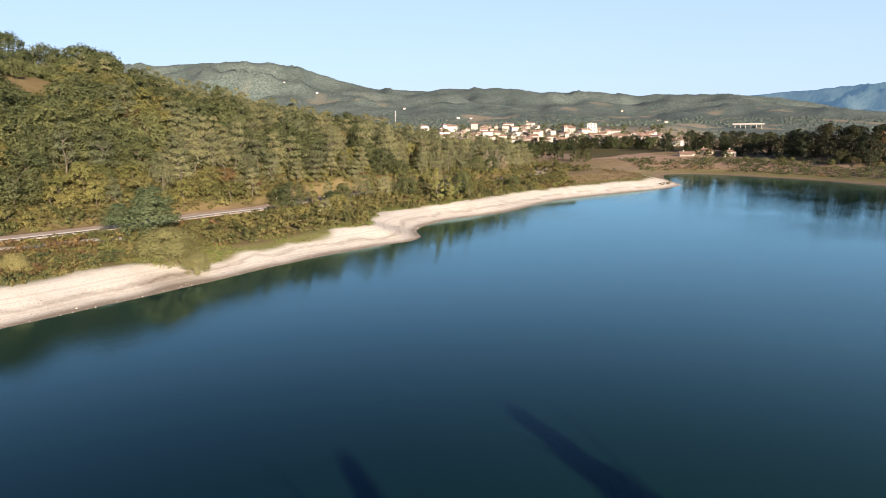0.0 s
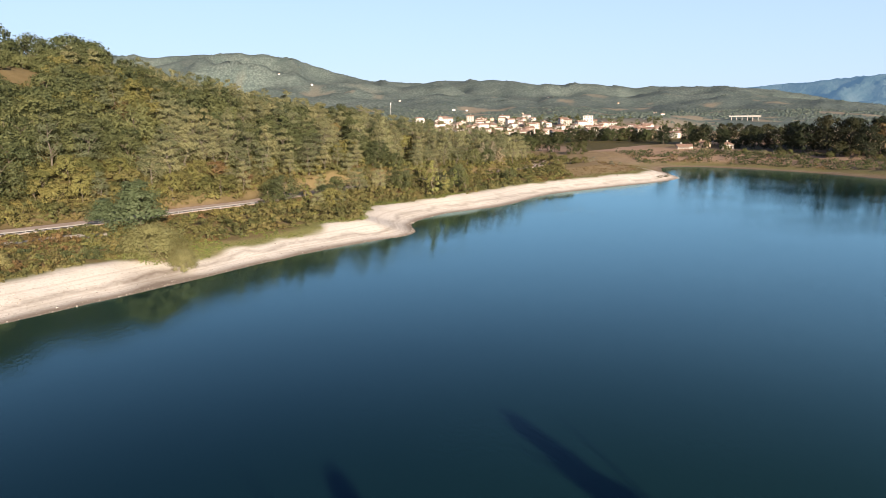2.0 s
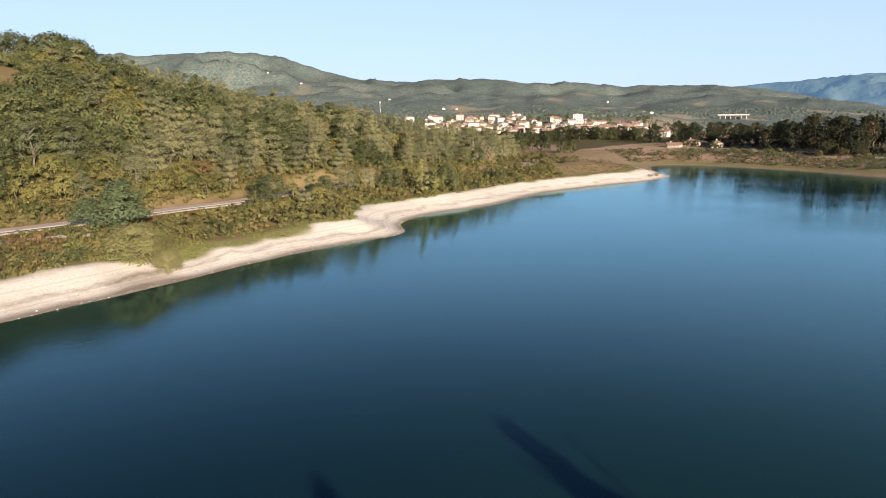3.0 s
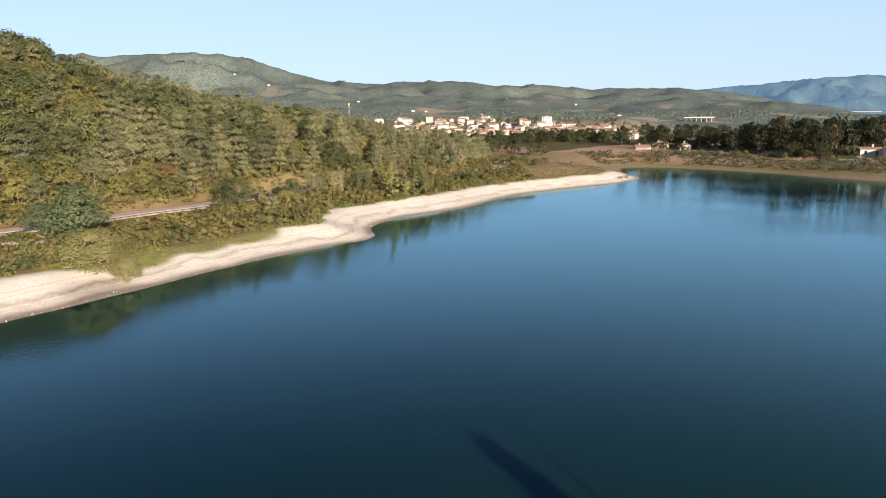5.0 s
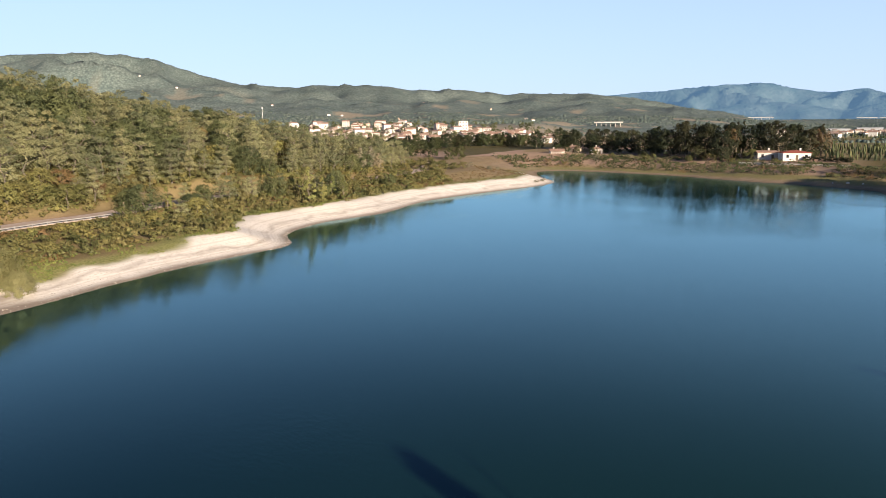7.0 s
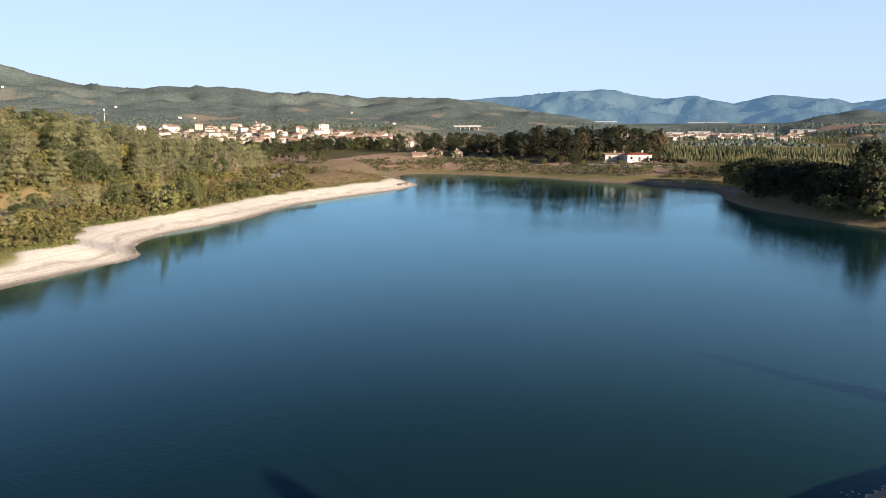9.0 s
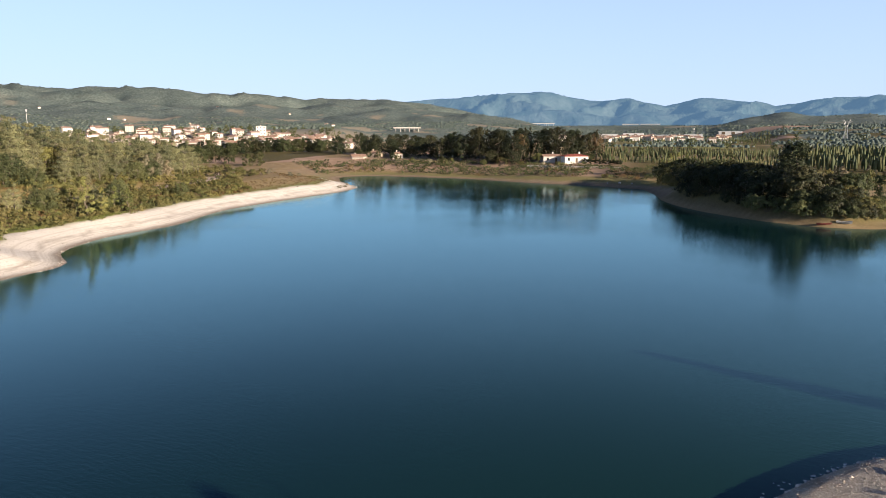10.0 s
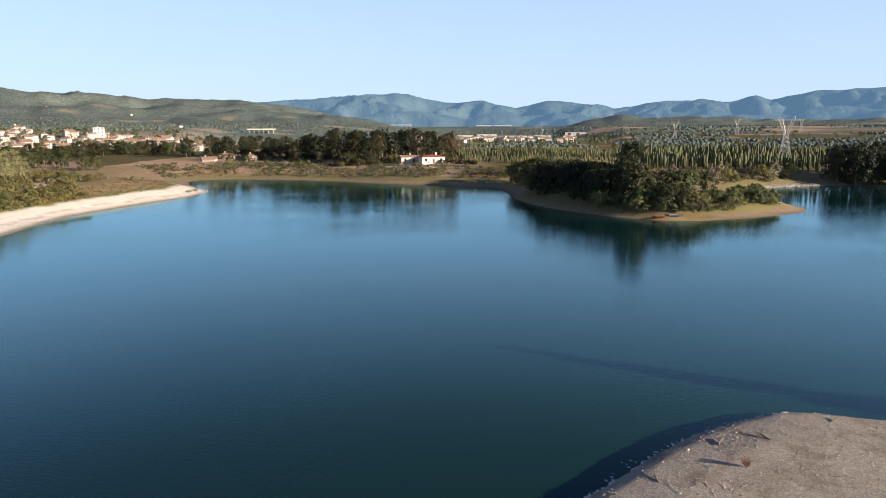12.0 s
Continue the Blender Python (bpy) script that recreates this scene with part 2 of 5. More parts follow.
def water_material():
    m = Mat("lake_water", 0.9, 0.0)
    p = m.place()
    drift = m.noise(0.015, 3, 0.5, p)
    deep = m.mix(drift, (0.005, 0.0195, 0.023), (0.0064, 0.0245, 0.0285))
    off = m.node("ShaderNodeVectorMath")
    off.operation = "DISTANCE"
    m.t.links.new(p, off.inputs[0])
    off.inputs[1].default_value = (46, 26, 0)
    shoal = m.ramp(m.math("DIVIDE", off.outputs["Value"], 80.0), [(0.15, (1, 1, 1)), (0.85, (0, 0, 0))])
    m.color(m.mix(shoal, deep, (0.009, 0.032, 0.0225)))
    turned = m.node("ShaderNodeMapping", Vector=p)
    turned.vector_type = "TEXTURE"
    turned.inputs["Rotation"].default_value = (0, 0, radians(-58))
    turned.inputs["Scale"].default_value = (1.5, 0.42, 1)
    ripple = m.noise(1.5, 3, 0.55, turned.outputs[0])
    small = m.noise(5.0, 2, 0.5, turned.outputs[0])
    gust = m.ramp(m.noise(0.03, 3, 0.5, p), [(0.35, (0.25, 0.25, 0.25)), (0.7, (1, 1, 1))])
    h = m.math("MULTIPLY", m.math("ADD", ripple, m.math("MULTIPLY", small, 0.25)), gust)
    m.bump(h, 0.8, 0.026)
    normal = m.b.inputs["Normal"].links[0].from_socket
    gloss = m.node("ShaderNodeBsdfGlossy", Color=(0.63, 0.91, 1.0, 1), Roughness=0.03, Normal=normal)
    surface = m.node("ShaderNodeMixShader", Fac=m.node("ShaderNodeFresnel", IOR=1.5, Normal=normal).outputs[0])
    m.t.links.new(m.b.outputs[0], surface.inputs[1])
    m.t.links.new(gloss.outputs[0], surface.inputs[2])
    m.t.links.new(surface.outputs[0], m.t.nodes["Material Output"].inputs["Surface"])
    return m.m


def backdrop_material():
    """Wooded mountains kilometres off; bluish colour and glow stand in for the haze."""
    m = Mat("hazed_mountains", 1.0, 0.0)
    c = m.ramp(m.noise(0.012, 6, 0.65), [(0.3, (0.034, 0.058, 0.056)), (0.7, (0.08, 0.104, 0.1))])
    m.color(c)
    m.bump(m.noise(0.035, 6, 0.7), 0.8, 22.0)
    # faint blue emission in place of hazy air
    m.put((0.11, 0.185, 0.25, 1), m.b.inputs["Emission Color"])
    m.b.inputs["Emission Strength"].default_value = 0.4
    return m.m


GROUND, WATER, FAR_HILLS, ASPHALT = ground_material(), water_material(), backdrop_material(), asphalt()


# ---- mesh helpers ----
def mesh_object(name, verts, faces, material, parent=None, smooth=False, label=""):
    me = bpy.data.meshes.new(name)
    verts = np.asarray(verts, np.float32)
    faces = np.asarray(faces, np.int32)
    k = faces.shape[1]
    me.vertices.add(len(verts))
    me.vertices.foreach_set("co", verts.ravel())
    me.loops.add(faces.size)
    me.loops.foreach_set("vertex_index", faces.ravel())
    me.polygons.add(len(faces))
    me.polygons.foreach_set("loop_start", np.arange(0, faces.size, k, dtype=np.int32))
    me.update(calc_edges=True)
    me.validate()
    if smooth:
        me.polygons.foreach_set("use_smooth", np.ones(len(me.polygons), bool))
    me.materials.append(material)
    ob = new(name, me)
    ob.parent = parent
    if label:
        tagged(ob, label)
    return ob


def part(name, bm, material, parent=None, label="", smooth=False):
    me = bpy.data.meshes.new(name)
    bmesh.ops.recalc_face_normals(bm, faces=bm.faces)
    bm.to_mesh(me)
    bm.free()
    if smooth:
        for p in me.polygons:
            p.use_smooth = True
    me.materials.append(material)
    ob = new(name, me)
    ob.parent = parent
    if label:
        tagged(ob, label)
    return ob


def box(bm, x, y, z, sx, sy, sz, rz=0.0, bevel=0.0, ry=0.0):
    """A box whose base centre is at x, y, z."""
    m = pose(x, y, z + sz / 2, 0, ry, rz) @ Matrix.Diagonal((sx, sy, sz, 1))
    vs = bmesh.ops.create_cube(bm, size=1, matrix=m)["verts"]
    if bevel:
        es = list({e for v in vs for e in v.link_edges})
        bmesh.ops.bevel(bm, geom=es, offset=bevel, segments=1, affect="EDGES")


def tube(bm, a, b, ra, rb, n=6):
    a, b = Vector(a), Vector(b)
    q = (b - a).to_track_quat("Z", "Y")
    rings = []
    for p, r in ((a, ra), (b, rb)):
        rings.append([bm.verts.new(p + q @ Vector((r * math.cos(i * 6.2832 / n), r * math.sin(i * 6.2832 / n), 0))) for i in range(n)])
    for i in range(n):
        bm.faces.new((rings[0][i], rings[0][(i + 1) % n], rings[1][(i + 1) % n], rings[1][i]))
    bm.faces.new(rings[0][::-1])
    bm.faces.new(rings[1])


# ---- the lie of the land ----
def hashed(i, j, seed):
    v = np.sin(i * 127.1 + j * 311.7 + seed * 74.7) * 43758.5453
    return v - np.floor(v)


def value_noise(x, y, seed=0):
    i, j = np.floor(x), np.floor(y)
    u, v = x - i, y - j
    u, v = u * u * (3 - 2 * u), v * v * (3 - 2 * v)
    a, b = hashed(i, j, seed), hashed(i + 1, j, seed)
    c, d = hashed(i, j + 1, seed), hashed(i + 1, j + 1, seed)
    return (a * (1 - u) + b * u) * (1 - v) + (c * (1 - u) + d * u) * v


def fbm(x, y, octaves=4, seed=0):
    total, amp, norm = 0.0, 1.0, 0.0
    for o in range(octaves):
        total = total + amp * (value_noise(x, y, seed + o) * 2 - 1)
        norm += amp
        x, y, amp = x * 2.03, y * 2.03, amp * 0.5
    return total / norm


def step(x, a, b):
    t = np.clip((x - a) / (b - a), 0, 1)
    return t * t * (3 - 2 * t)


def spline(points, steps=6):
    p = np.array([points[0], *points, points[-1]], float)
    out = []
    for i in range(1, len(p) - 2):
        for k in range(steps):
            t = k / steps
            a, b, c, d = p[i - 1:i + 3]
            out.append(0.5 * (2 * b + (c - a) * t + (2 * a - 5 * b + 4 * c - d) * t * t + (3 * b - a - 3 * c + d) * t ** 3))
    out.append(p[-2])
    return np.array(out)


# the lake's shores, from the near bank round by the west, the far side and the headland
WEST = [(-100, 0), (-75, 50), (-55, 83), (-44, 99), (-36, 111), (-23.5, 130), (-12, 142), (-5, 150.5), (-5.5, 166),
        (2.5, 182), (19, 197), (34, 222), (55, 241), (82, 262), (95, 277), (98, 292)]
INLET = [(98, 292), (101, 315), (110, 338), (127, 336), (144, 317), (158, 295), (172, 259), (183, 240), (189, 216)]
HEADLAND = [(189, 216), (178, 198), (165, 180), (156, 158), (153, 136), (155.5, 121), (161, 112.5), (170, 108.5), (184, 104.5),
            (207, 104), (223, 119), (240, 136), (264, 147), (297, 140), (312, 120)]
NEAR = [(312, 120), (335, 60), (300, -10), (200, 2), (120, 14), (80, 21), (66.5, 26), (62, 32), (58, 37.2), (51, 39.8), (44, 40.4),
        (38, 39.6), (32.2, 38.4), (25, 30), (10, 14), (-20, 2), (-60, -14), (-100, 0)]
SHORE = np.concatenate([spline(s)[:-1] for s in (WEST, INLET, HEADLAND, NEAR)])
SHORE = SHORE + 0.5 * np.stack([fbm(SHORE[:, 0] / 6, SHORE[:, 1] / 6, 3, 5), fbm(SHORE[:, 0] / 6, SHORE[:, 1] / 6, 3, 9)], 1)


def lake_distance(x, y):
    """Metres from the waterline, negative on the water."""
    best = np.full(x.shape, 1e9)
    inside = np.zeros(x.shape, bool)
    ring = np.roll(SHORE, -1, 0)
    for (ax, ay), (bx, by) in zip(SHORE, ring):
        ux, uy = bx - ax, by - ay
        t = np.clip(((x - ax) * ux + (y - ay) * uy) / (ux * ux + uy * uy + 1e-9), 0, 1)
        best = np.minimum(best, (x - ax - t * ux) ** 2 + (y - ay - t * uy) ** 2)
        cross = ((ay > y) != (by > y)) & (x < ux * (y - ay) / (uy if abs(uy) > 1e-9 else 1e-9) + ax)
        inside ^= cross
    d = np.sqrt(best)
    return np.where(inside, -d, d)


# the wooded hill's crest: x, y, height, width of the slope to the lake
CREST = np.array([(-330, 60, 42, 120), (-190, 190, 45.5, 112), (-138, 220, 43, 108), (-105, 249, 35.5, 106), (-73, 265, 26, 100), (-54, 280, 21, 92),
                  (-34, 298, 18, 88), (-11, 310, 13, 75), (12, 325, 8, 60), (34, 345, 5, 50)], float)


def hill(x, y):
    best, h, w, side = np.full(x.shape, 1e18), np.zeros(x.shape), np.ones(x.shape), np.zeros(x.shape)
    for a, b in zip(CREST, CREST[1:]):
        u = b[:2] - a[:2]
        t = np.clip(((x - a[0]) * u[0] + (y - a[1]) * u[1]) / (u @ u), 0, 1)
        q = (x - a[0] - t * u[0]) ** 2 + (y - a[1] - t * u[1]) ** 2
        near = q < best
        best = np.where(near, q, best)
        h = np.where(near, a[2] + t * (b[2] - a[2]), h)
        w = np.where(near, a[3] + t * (b[3] - a[3]), w)
        side = np.where(near, u[0] * (y - a[1]) - u[1] * (x - a[0]), side)
    w = np.where(side > 0, 260, w)
    t = np.clip(1 - np.sqrt(best) / w, 0, 1)
    return h, 0.45 * t + 0.55 * t * t * (3 - 2 * t)


ROAD = spline([(-150, 60), (-110, 92), (-79, 123), (-66, 138), (-55, 155), (-44.8, 168), (-35, 188), (-17, 210), (6, 240), (29, 269), (45, 300), (60, 350)], 8)
ROAD_Z = 5.0


def road_distance(x, y):
    best = np.full(np.shape(x), 1e9)
    for a, b in zip(ROAD, ROAD[1:]):
        u = b - a
        t = np.clip(((x - a[0]) * u[0] + (y - a[1]) * u[1]) / (u @ u), 0, 1)
        best = np.minimum(best, np.hypot(x - a[0] - t * u[0], y - a[1] - t * u[1]))
    return best


# far ridges: distance, depth of the slope, and (bearing in degrees, rise in metres for each kilometre)
RIDGES = [
    (2700, 1500, [(-60, 60), (-34, 74), (-22.5, 81), (-19, 79), (-15.3, 83), (-11, 80), (-8.4, 66), (-5.3, 52), (-3.7, 49), (2, 52), (5.4, 51),
                  (8.1, 45), (12.3, 43), (15.5, 38), (19, 40), (24, 35), (28, 24), (33, 5), (36, -10)]),
    (1900, 500, [(22, -12), (24, 3), (25.3, 13), (28.4, 22), (31.6, 16), (34.3, 3), (37, -12)]),
    (2000, 700, [(0, -8), (3, 24), (7, 30), (9, 33), (12, 28), (16, 20), (19, 24), (21, 14), (23, -6)]),
    (2300, 700, [(43, -12), (46.2, -4), (49.7, 12), (52.3, 20), (54.4, 14), (57.7, 17), (61.7, 12), (66, 10), (80, 14)]),
]
FAR_RIDGES = [
    (4500, 1000, [(14, 20), (22.8, 35), (27.2, 38.5), (32.1, 47), (35.2, 47), (38, 36), (38.9, 34), (41.2, 37), (43.9, 27), (46.6, 38),
                  (50.5, 30), (51.6, 26), (54.4, 32), (57.7, 37), (60.1, 31), (61.8, 41), (62.8, 34), (65.7, 43), (70, 47), (85, 40), (100, 15)]),
    (3400, 500, [(58, -14), (60, -6), (63.6, 9), (65, 23), (67.2, 25.5), (70.1, 22), (78, 25), (95, 20), (102, 10)]),
    (3700, 500, [(26, -5), (30, 12), (33, 21), (36, 24), (38, 18), (40, 12), (42, 21), (44, 14), (47, 20), (50, 15), (54, 8), (58, 16), (66, 12)]),
]


def ridge_height(x, y, ridges, base, crown, rough=0.42):
    r, az = np.hypot(x, y), np.degrees(np.arctan2(x, y))
    z = base + 0 * r
    gully = np.abs(fbm(x / 420, y / 420, 4, 21))
    for n, (rr, slope, line) in enumerate(ridges):
        line = np.array(line, float)
        rise = np.interp(az, line[:, 0], line[:, 1], left=-12, right=-12)
        knolls = fbm(az / 1.1 + n * 5, az * 0 + 3.3, 3, 45)
        top = 24 + (rise + 2.4 * np.interp(az, [-9, -3], [0.2, 1.0]) * knolls) * rr / 1000 - crown
        bend = rr + 120 * fbm(az / 5, az * 0 + n, 3, 31 + n)
        f = np.where(r < bend, np.clip(1 - (bend - r) / slope, 0, 1), np.clip(1 - (r - bend) / 1500, 0, 1))
        f = f * f * (3 - 2 * f) * 0.7 + f * 0.3
        f = f * (1 - 0.55 * gully * np.clip(1 - f, 0, 1) * 2)
        fold = 1 - np.abs(fbm(x / 260 + n * 7, y / 260, 3, 25)) * 2.4
        f = np.clip(f * (1 + rough * (fold - 0.5) * np.clip((1 - f) * 4, 0, 1)), 0, 1)
        z = np.maximum(z, base + (top - base) * f)
    return z


def height(x, y):
    """Ground height and distance from the waterline."""
    x, y = np.asarray(x, float), np.asarray(y, float)
    r, az = np.hypot(x, y), np.degrees(np.arctan2(x, y))
    d = np.full(x.shape, 400.0)
    close = r < 800
    if close.any():
        d[close] = lake_distance(x[close], y[close])
    west = np.interp(d, [-30, -4, 0, 3, 7, 11, 16, 30, 60], [-6, -1.2, 0, 0.4, 1.5, 2.6, 3.0, 4.6, 5.0])
    far = np.interp(d, [-30, -4, 0, 10, 18, 30, 60, 100], [-5, -0.8, 0, 0.9, 2.2, 3.6, 6.2, 7.0])
    head = np.interp(d, [-30, -4, 0, 4, 8, 14, 30, 60], [-5, -1.0, 0, 0.7, 1.8, 2.8, 3.6, 4.2])
    near = np.interp(d, [-30, -4, 0, 0.5, 1.5, 5, 20, 60], [-8, -2.4, 0, 0.5, 1.0, 1.4, 2.0, 3.0])
    steep = np.interp(d, [-30, -4, 0, 3, 8, 14, 30, 60], [-5, -1.0, 0, 1.6, 4.4, 5.2, 5.2, 4.8])
    shady_side = step(x - 0.25 * (y - 120), 176, 160) * step(y, 111, 118)
    head = head * (1 - shady_side) + steep * shady_side
    w_near = step(y, 70, 45) * step(x, -40, 0)
    w_head = step(np.hypot(x - 200, y - 135), 95, 65)
    w_far = step(y + 0.3 * x, 318, 350) * step(x, 70, 110)
    z = west * (1 - w_far) + far * w_far
    z = z * (1 - w_head) + head * w_head
    z = z * (1 - w_near) + near * w_near
    plain_to = np.interp(az, [-10, 0, 17, 21, 30, 40, 47, 52, 80], [560, 600, 640, 900, 1000, 1300, 1200, 640, 620])
    z = z + np.where(az > -60, 18 * step(r, plain_to, plain_to + 420 + 300 * step(az, 47, 52)), 0) * step(az, 120, 90)
    hc, hf = hill(x, y)
    z = np.where(hf > 0.001, np.maximum(z, np.minimum(z, 4.6) + (hc - 4.6) * hf), z)
    land = np.clip(d / 8, 0, 1)
    z = z + land * (0.25 * fbm(x / 9, y / 9, 3, 2) + 0.5 * fbm(x / 40, y / 40, 3, 3) * np.clip(d / 40, 0, 1))
    side = r < 420
    if side.any():
        f = step(road_distance(x[side], y[side]), 8.5, 4.2)
        z[side] = z[side] * (1 - f) + (ROAD_Z - 0.12) * f
    out = r > 1000
    if out.any():
        z[out] = ridge_height(x[out], y[out], RIDGES, z[out], 5)
        z[out] += step(r[out], 1400, 1900) * step(z[out], 26, 40) * 1.2 * fbm(x[out] / 30, y[out] / 30, 2, 88)
    return z, d


def ground_z(x, y):
    return float(height(np.array([x]), np.array([y]))[0][0])


def clearings(x, y, r):
    """Fields and meadows between the far woods; more of them towards the east."""
    east = step(np.degrees(np.arctan2(x, y)), 40, 50)
    return step(fbm(x / 75, y / 75, 3, 60) + 0.13 * east, 0.4, 0.46) * step(r, 2100, 1600)


def polar_sheet(radii, angles, centre):
    rr, aa = np.meshgrid(radii, np.radians(angles), indexing="ij")
    return centre[0] + rr * np.sin(aa), centre[1] + rr * np.cos(aa)


def sheet_faces(n, k, closed):
    i, j = np.meshgrid(np.arange(n - 1), np.arange(k if closed else k - 1), indexing="ij")
    a, b = i * k + j, i * k + (j + 1) % k
    return np.stack([a, b, b + k, a + k], -1).reshape(-1, 4)


def set_colours(ob, name, rgba):
    attr = ob.data.color_attributes.new(name, "FLOAT_COLOR", "POINT")
    attr.data.foreach_set("color", np.asarray(rgba, np.float32).ravel())


# places of ploughed soil: x, y, half length, half width, turn
FIELDS = [(100, 450, 62, 34, 70), (-60, 620, 70, 40, 80), (210, 470, 60, 30, 40), (330, 620, 120, 40, 20), (1180, 560, 120, 60, 60), (960, 760, 90, 50, 30), (700, 560, 70, 25, 40), (830, 400, 62, 105, 26), (1010, 420, 40, 130, 22), (640, 520, 30, 55, 35)]


TRACK = [(-84, 106), (-72, 115.7), (-66.2, 120.7), (-58.6, 125.5)]


def path_distance(x, y):
    """Metres from the sandy footpath above the beach."""
    best = np.full(np.shape(x), 1e9)
    for a, b in zip(TRACK, TRACK[1:]):
        ux, uy = b[0] - a[0], b[1] - a[1]
        t = np.clip(((x - a[0]) * ux + (y - a[1]) * uy) / (ux * ux + uy * uy), 0, 1)
        best = np.minimum(best, np.hypot(x - a[0] - t * ux, y - a[1] - t * uy))
    return best


def build_ground():
    radii = [0.0, 4, 8, 12, 16, 20]
    while radii[-1] < 4950:
        r = radii[-1]
        radii.append(r + (max(1.0, 0.0085 * r) if r < 420 else 0.0145 * r))
    angles = np.concatenate([np.arange(-38, 77, 0.38), np.arange(82, 318, 2.5)])
    x, y = polar_sheet(np.array(radii), angles, (0, 5))
    z, d = height(x.ravel(), y.ravel())
    x, y = x.ravel(), y.ravel()
    n, k = len(radii), len(angles)
    ob = mesh_object("ground", np.stack([x, y, z], 1), sheet_faces(n, k, True), GROUND, smooth=True)
    r = np.hypot(x, y)
    jit = fbm(x / 7, y / 7, 3, 40)
    west = step(x, 128, 108) * step(y, 55, 75) * step(y + 0.3 * x, 345, 325) * step(np.hypot(x - 200, y - 135), 60, 90)
    near = step(y, 70, 45) * step(x, -40, 0)
    far = np.clip(1 - west - near, 0, 1)
    edge = 11.5 + 2.5 * jit + 3 * step(y, 95, 85) - 4.5 * step(y, 108, 116) * step(y, 150, 138)
    sand = west * step(d, edge + 1.2, edge - 1.2) + far * step(d, 6 + 3 * jit, 3 + 3 * jit) * 0.75
    sand = np.maximum(sand, step(np.hypot(x - 100, y - 345), 20, 12) * 0.45) * (1 - near)
    green = west * step(d, edge - 3, edge) * step(d, edge + 6, edge + 2) * step(fbm(x / 9, y / 9, 3, 50), -0.6, -0.2)
    green = green + far * step(d, 4, 6) * step(d, 14, 10) * 0.7
    green = np.maximum(green, step(np.degrees(np.arctan2(x, y)), 38, 42) * step(d, 40, 60) * step(r, 1600, 1300) * step(fbm(x / 60, y / 60, 3, 52), -0.5, -0.1) * 0.95)
    soil = np.zeros_like(x)
    for fx, fy, a, b, turn in FIELDS:
        c, s = math.cos(radians(turn)), math.sin(radians(turn))
        u, v = (x - fx) * c + (y - fy) * s, -(x - fx) * s + (y - fy) * c
        soil = np.maximum(soil, step(np.abs(u) - a + 4 * jit, 2, -2) * step(np.abs(v) - b + 4 * jit, 2, -2))
    soil = np.maximum(soil, step(np.hypot(x + 43.5, y - 109.5), 6.5, 3.5))
    near_road = np.full(x.shape, 99.0)
    close = r < 420
    near_road[close] = road_distance(x[close], y[close])
    hc, hf = hill(x, y)
    soil = np.maximum(soil, 0.75 * far * step(d, 13, 18) * step(d, 75, 60) * step(y, 230, 260) * step(x, 90, 110) * step(r, 480, 440))
    soil = np.maximum(soil, step(near_road, 2.4, 2.9) * step(near_road, 6.4, 4.6) * step(hf, 0.0, 0.03) * step(y, 176, 168))
    wood_and_shade = np.clip(step(hf, 0.02, 0.06) * step(z, 4.9, 6.0), 0, 1) * (1 - step(np.hypot(x + 123, y - 214), 16, 9)) * step(near_road, 6, 9)
    sand = np.maximum(sand, 0.85 * step(path_distance(x, y) + 0.8 * jit, 1.8, 0.9))
    wood_and_shade = np.maximum(wood_and_shade, west * step(d, edge + 2, edge + 6) * step(x, 45, 30) * 0.5)
    plain_f = step(np.degrees(np.arctan2(x, y)), 38, 42) * step(d, 16, 26) * step(r, 1200, 1000) * step(fbm(x / 50, y / 50, 3, 53), 0.4, 0.15)
    wood_and_shade = np.maximum(wood_and_shade, plain_f)
    # dark floor tone and less pale sand stand in for the headland bank's shade
    wood_and_shade = np.maximum(wood_and_shade, 0.8 * step(np.hypot(x - 168, y - 160), 62, 54) * step(x, 176, 168) * step(d, 1.2, 2.5))
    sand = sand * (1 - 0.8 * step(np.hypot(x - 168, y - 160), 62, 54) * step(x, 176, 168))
    clearing = clearings(x, y, r)
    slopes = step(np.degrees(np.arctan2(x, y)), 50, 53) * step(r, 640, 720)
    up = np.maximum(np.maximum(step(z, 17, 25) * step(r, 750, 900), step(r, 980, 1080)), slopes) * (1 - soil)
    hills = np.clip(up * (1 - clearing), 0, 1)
    set_colours(ob, "zone", np.stack([np.clip(sand, 0, 1), np.clip(green, 0, 1), soil, np.clip(wood_and_shade, 0, 1)], 1))
    wet = np.clip(0.6 * step(np.hypot(x + 41, y - 106) + 2 * jit, 8, 3) + step(d, 2.6 + jit, 0.6 + 0.5 * jit) + 0.5 * step(np.abs(d - 5 - 2 * jit), 0.8, 0.1), 0, 1)
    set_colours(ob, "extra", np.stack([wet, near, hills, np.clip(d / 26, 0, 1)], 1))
    set_colours(ob, "third", np.stack([np.clip(far, 0, 1), step(r, 700, 900), far * 0, far * 0 + 1], 1))
    return tagged(ob, "lakeside land with sand, dry grass, woods and hills", "ground", kind="structure")


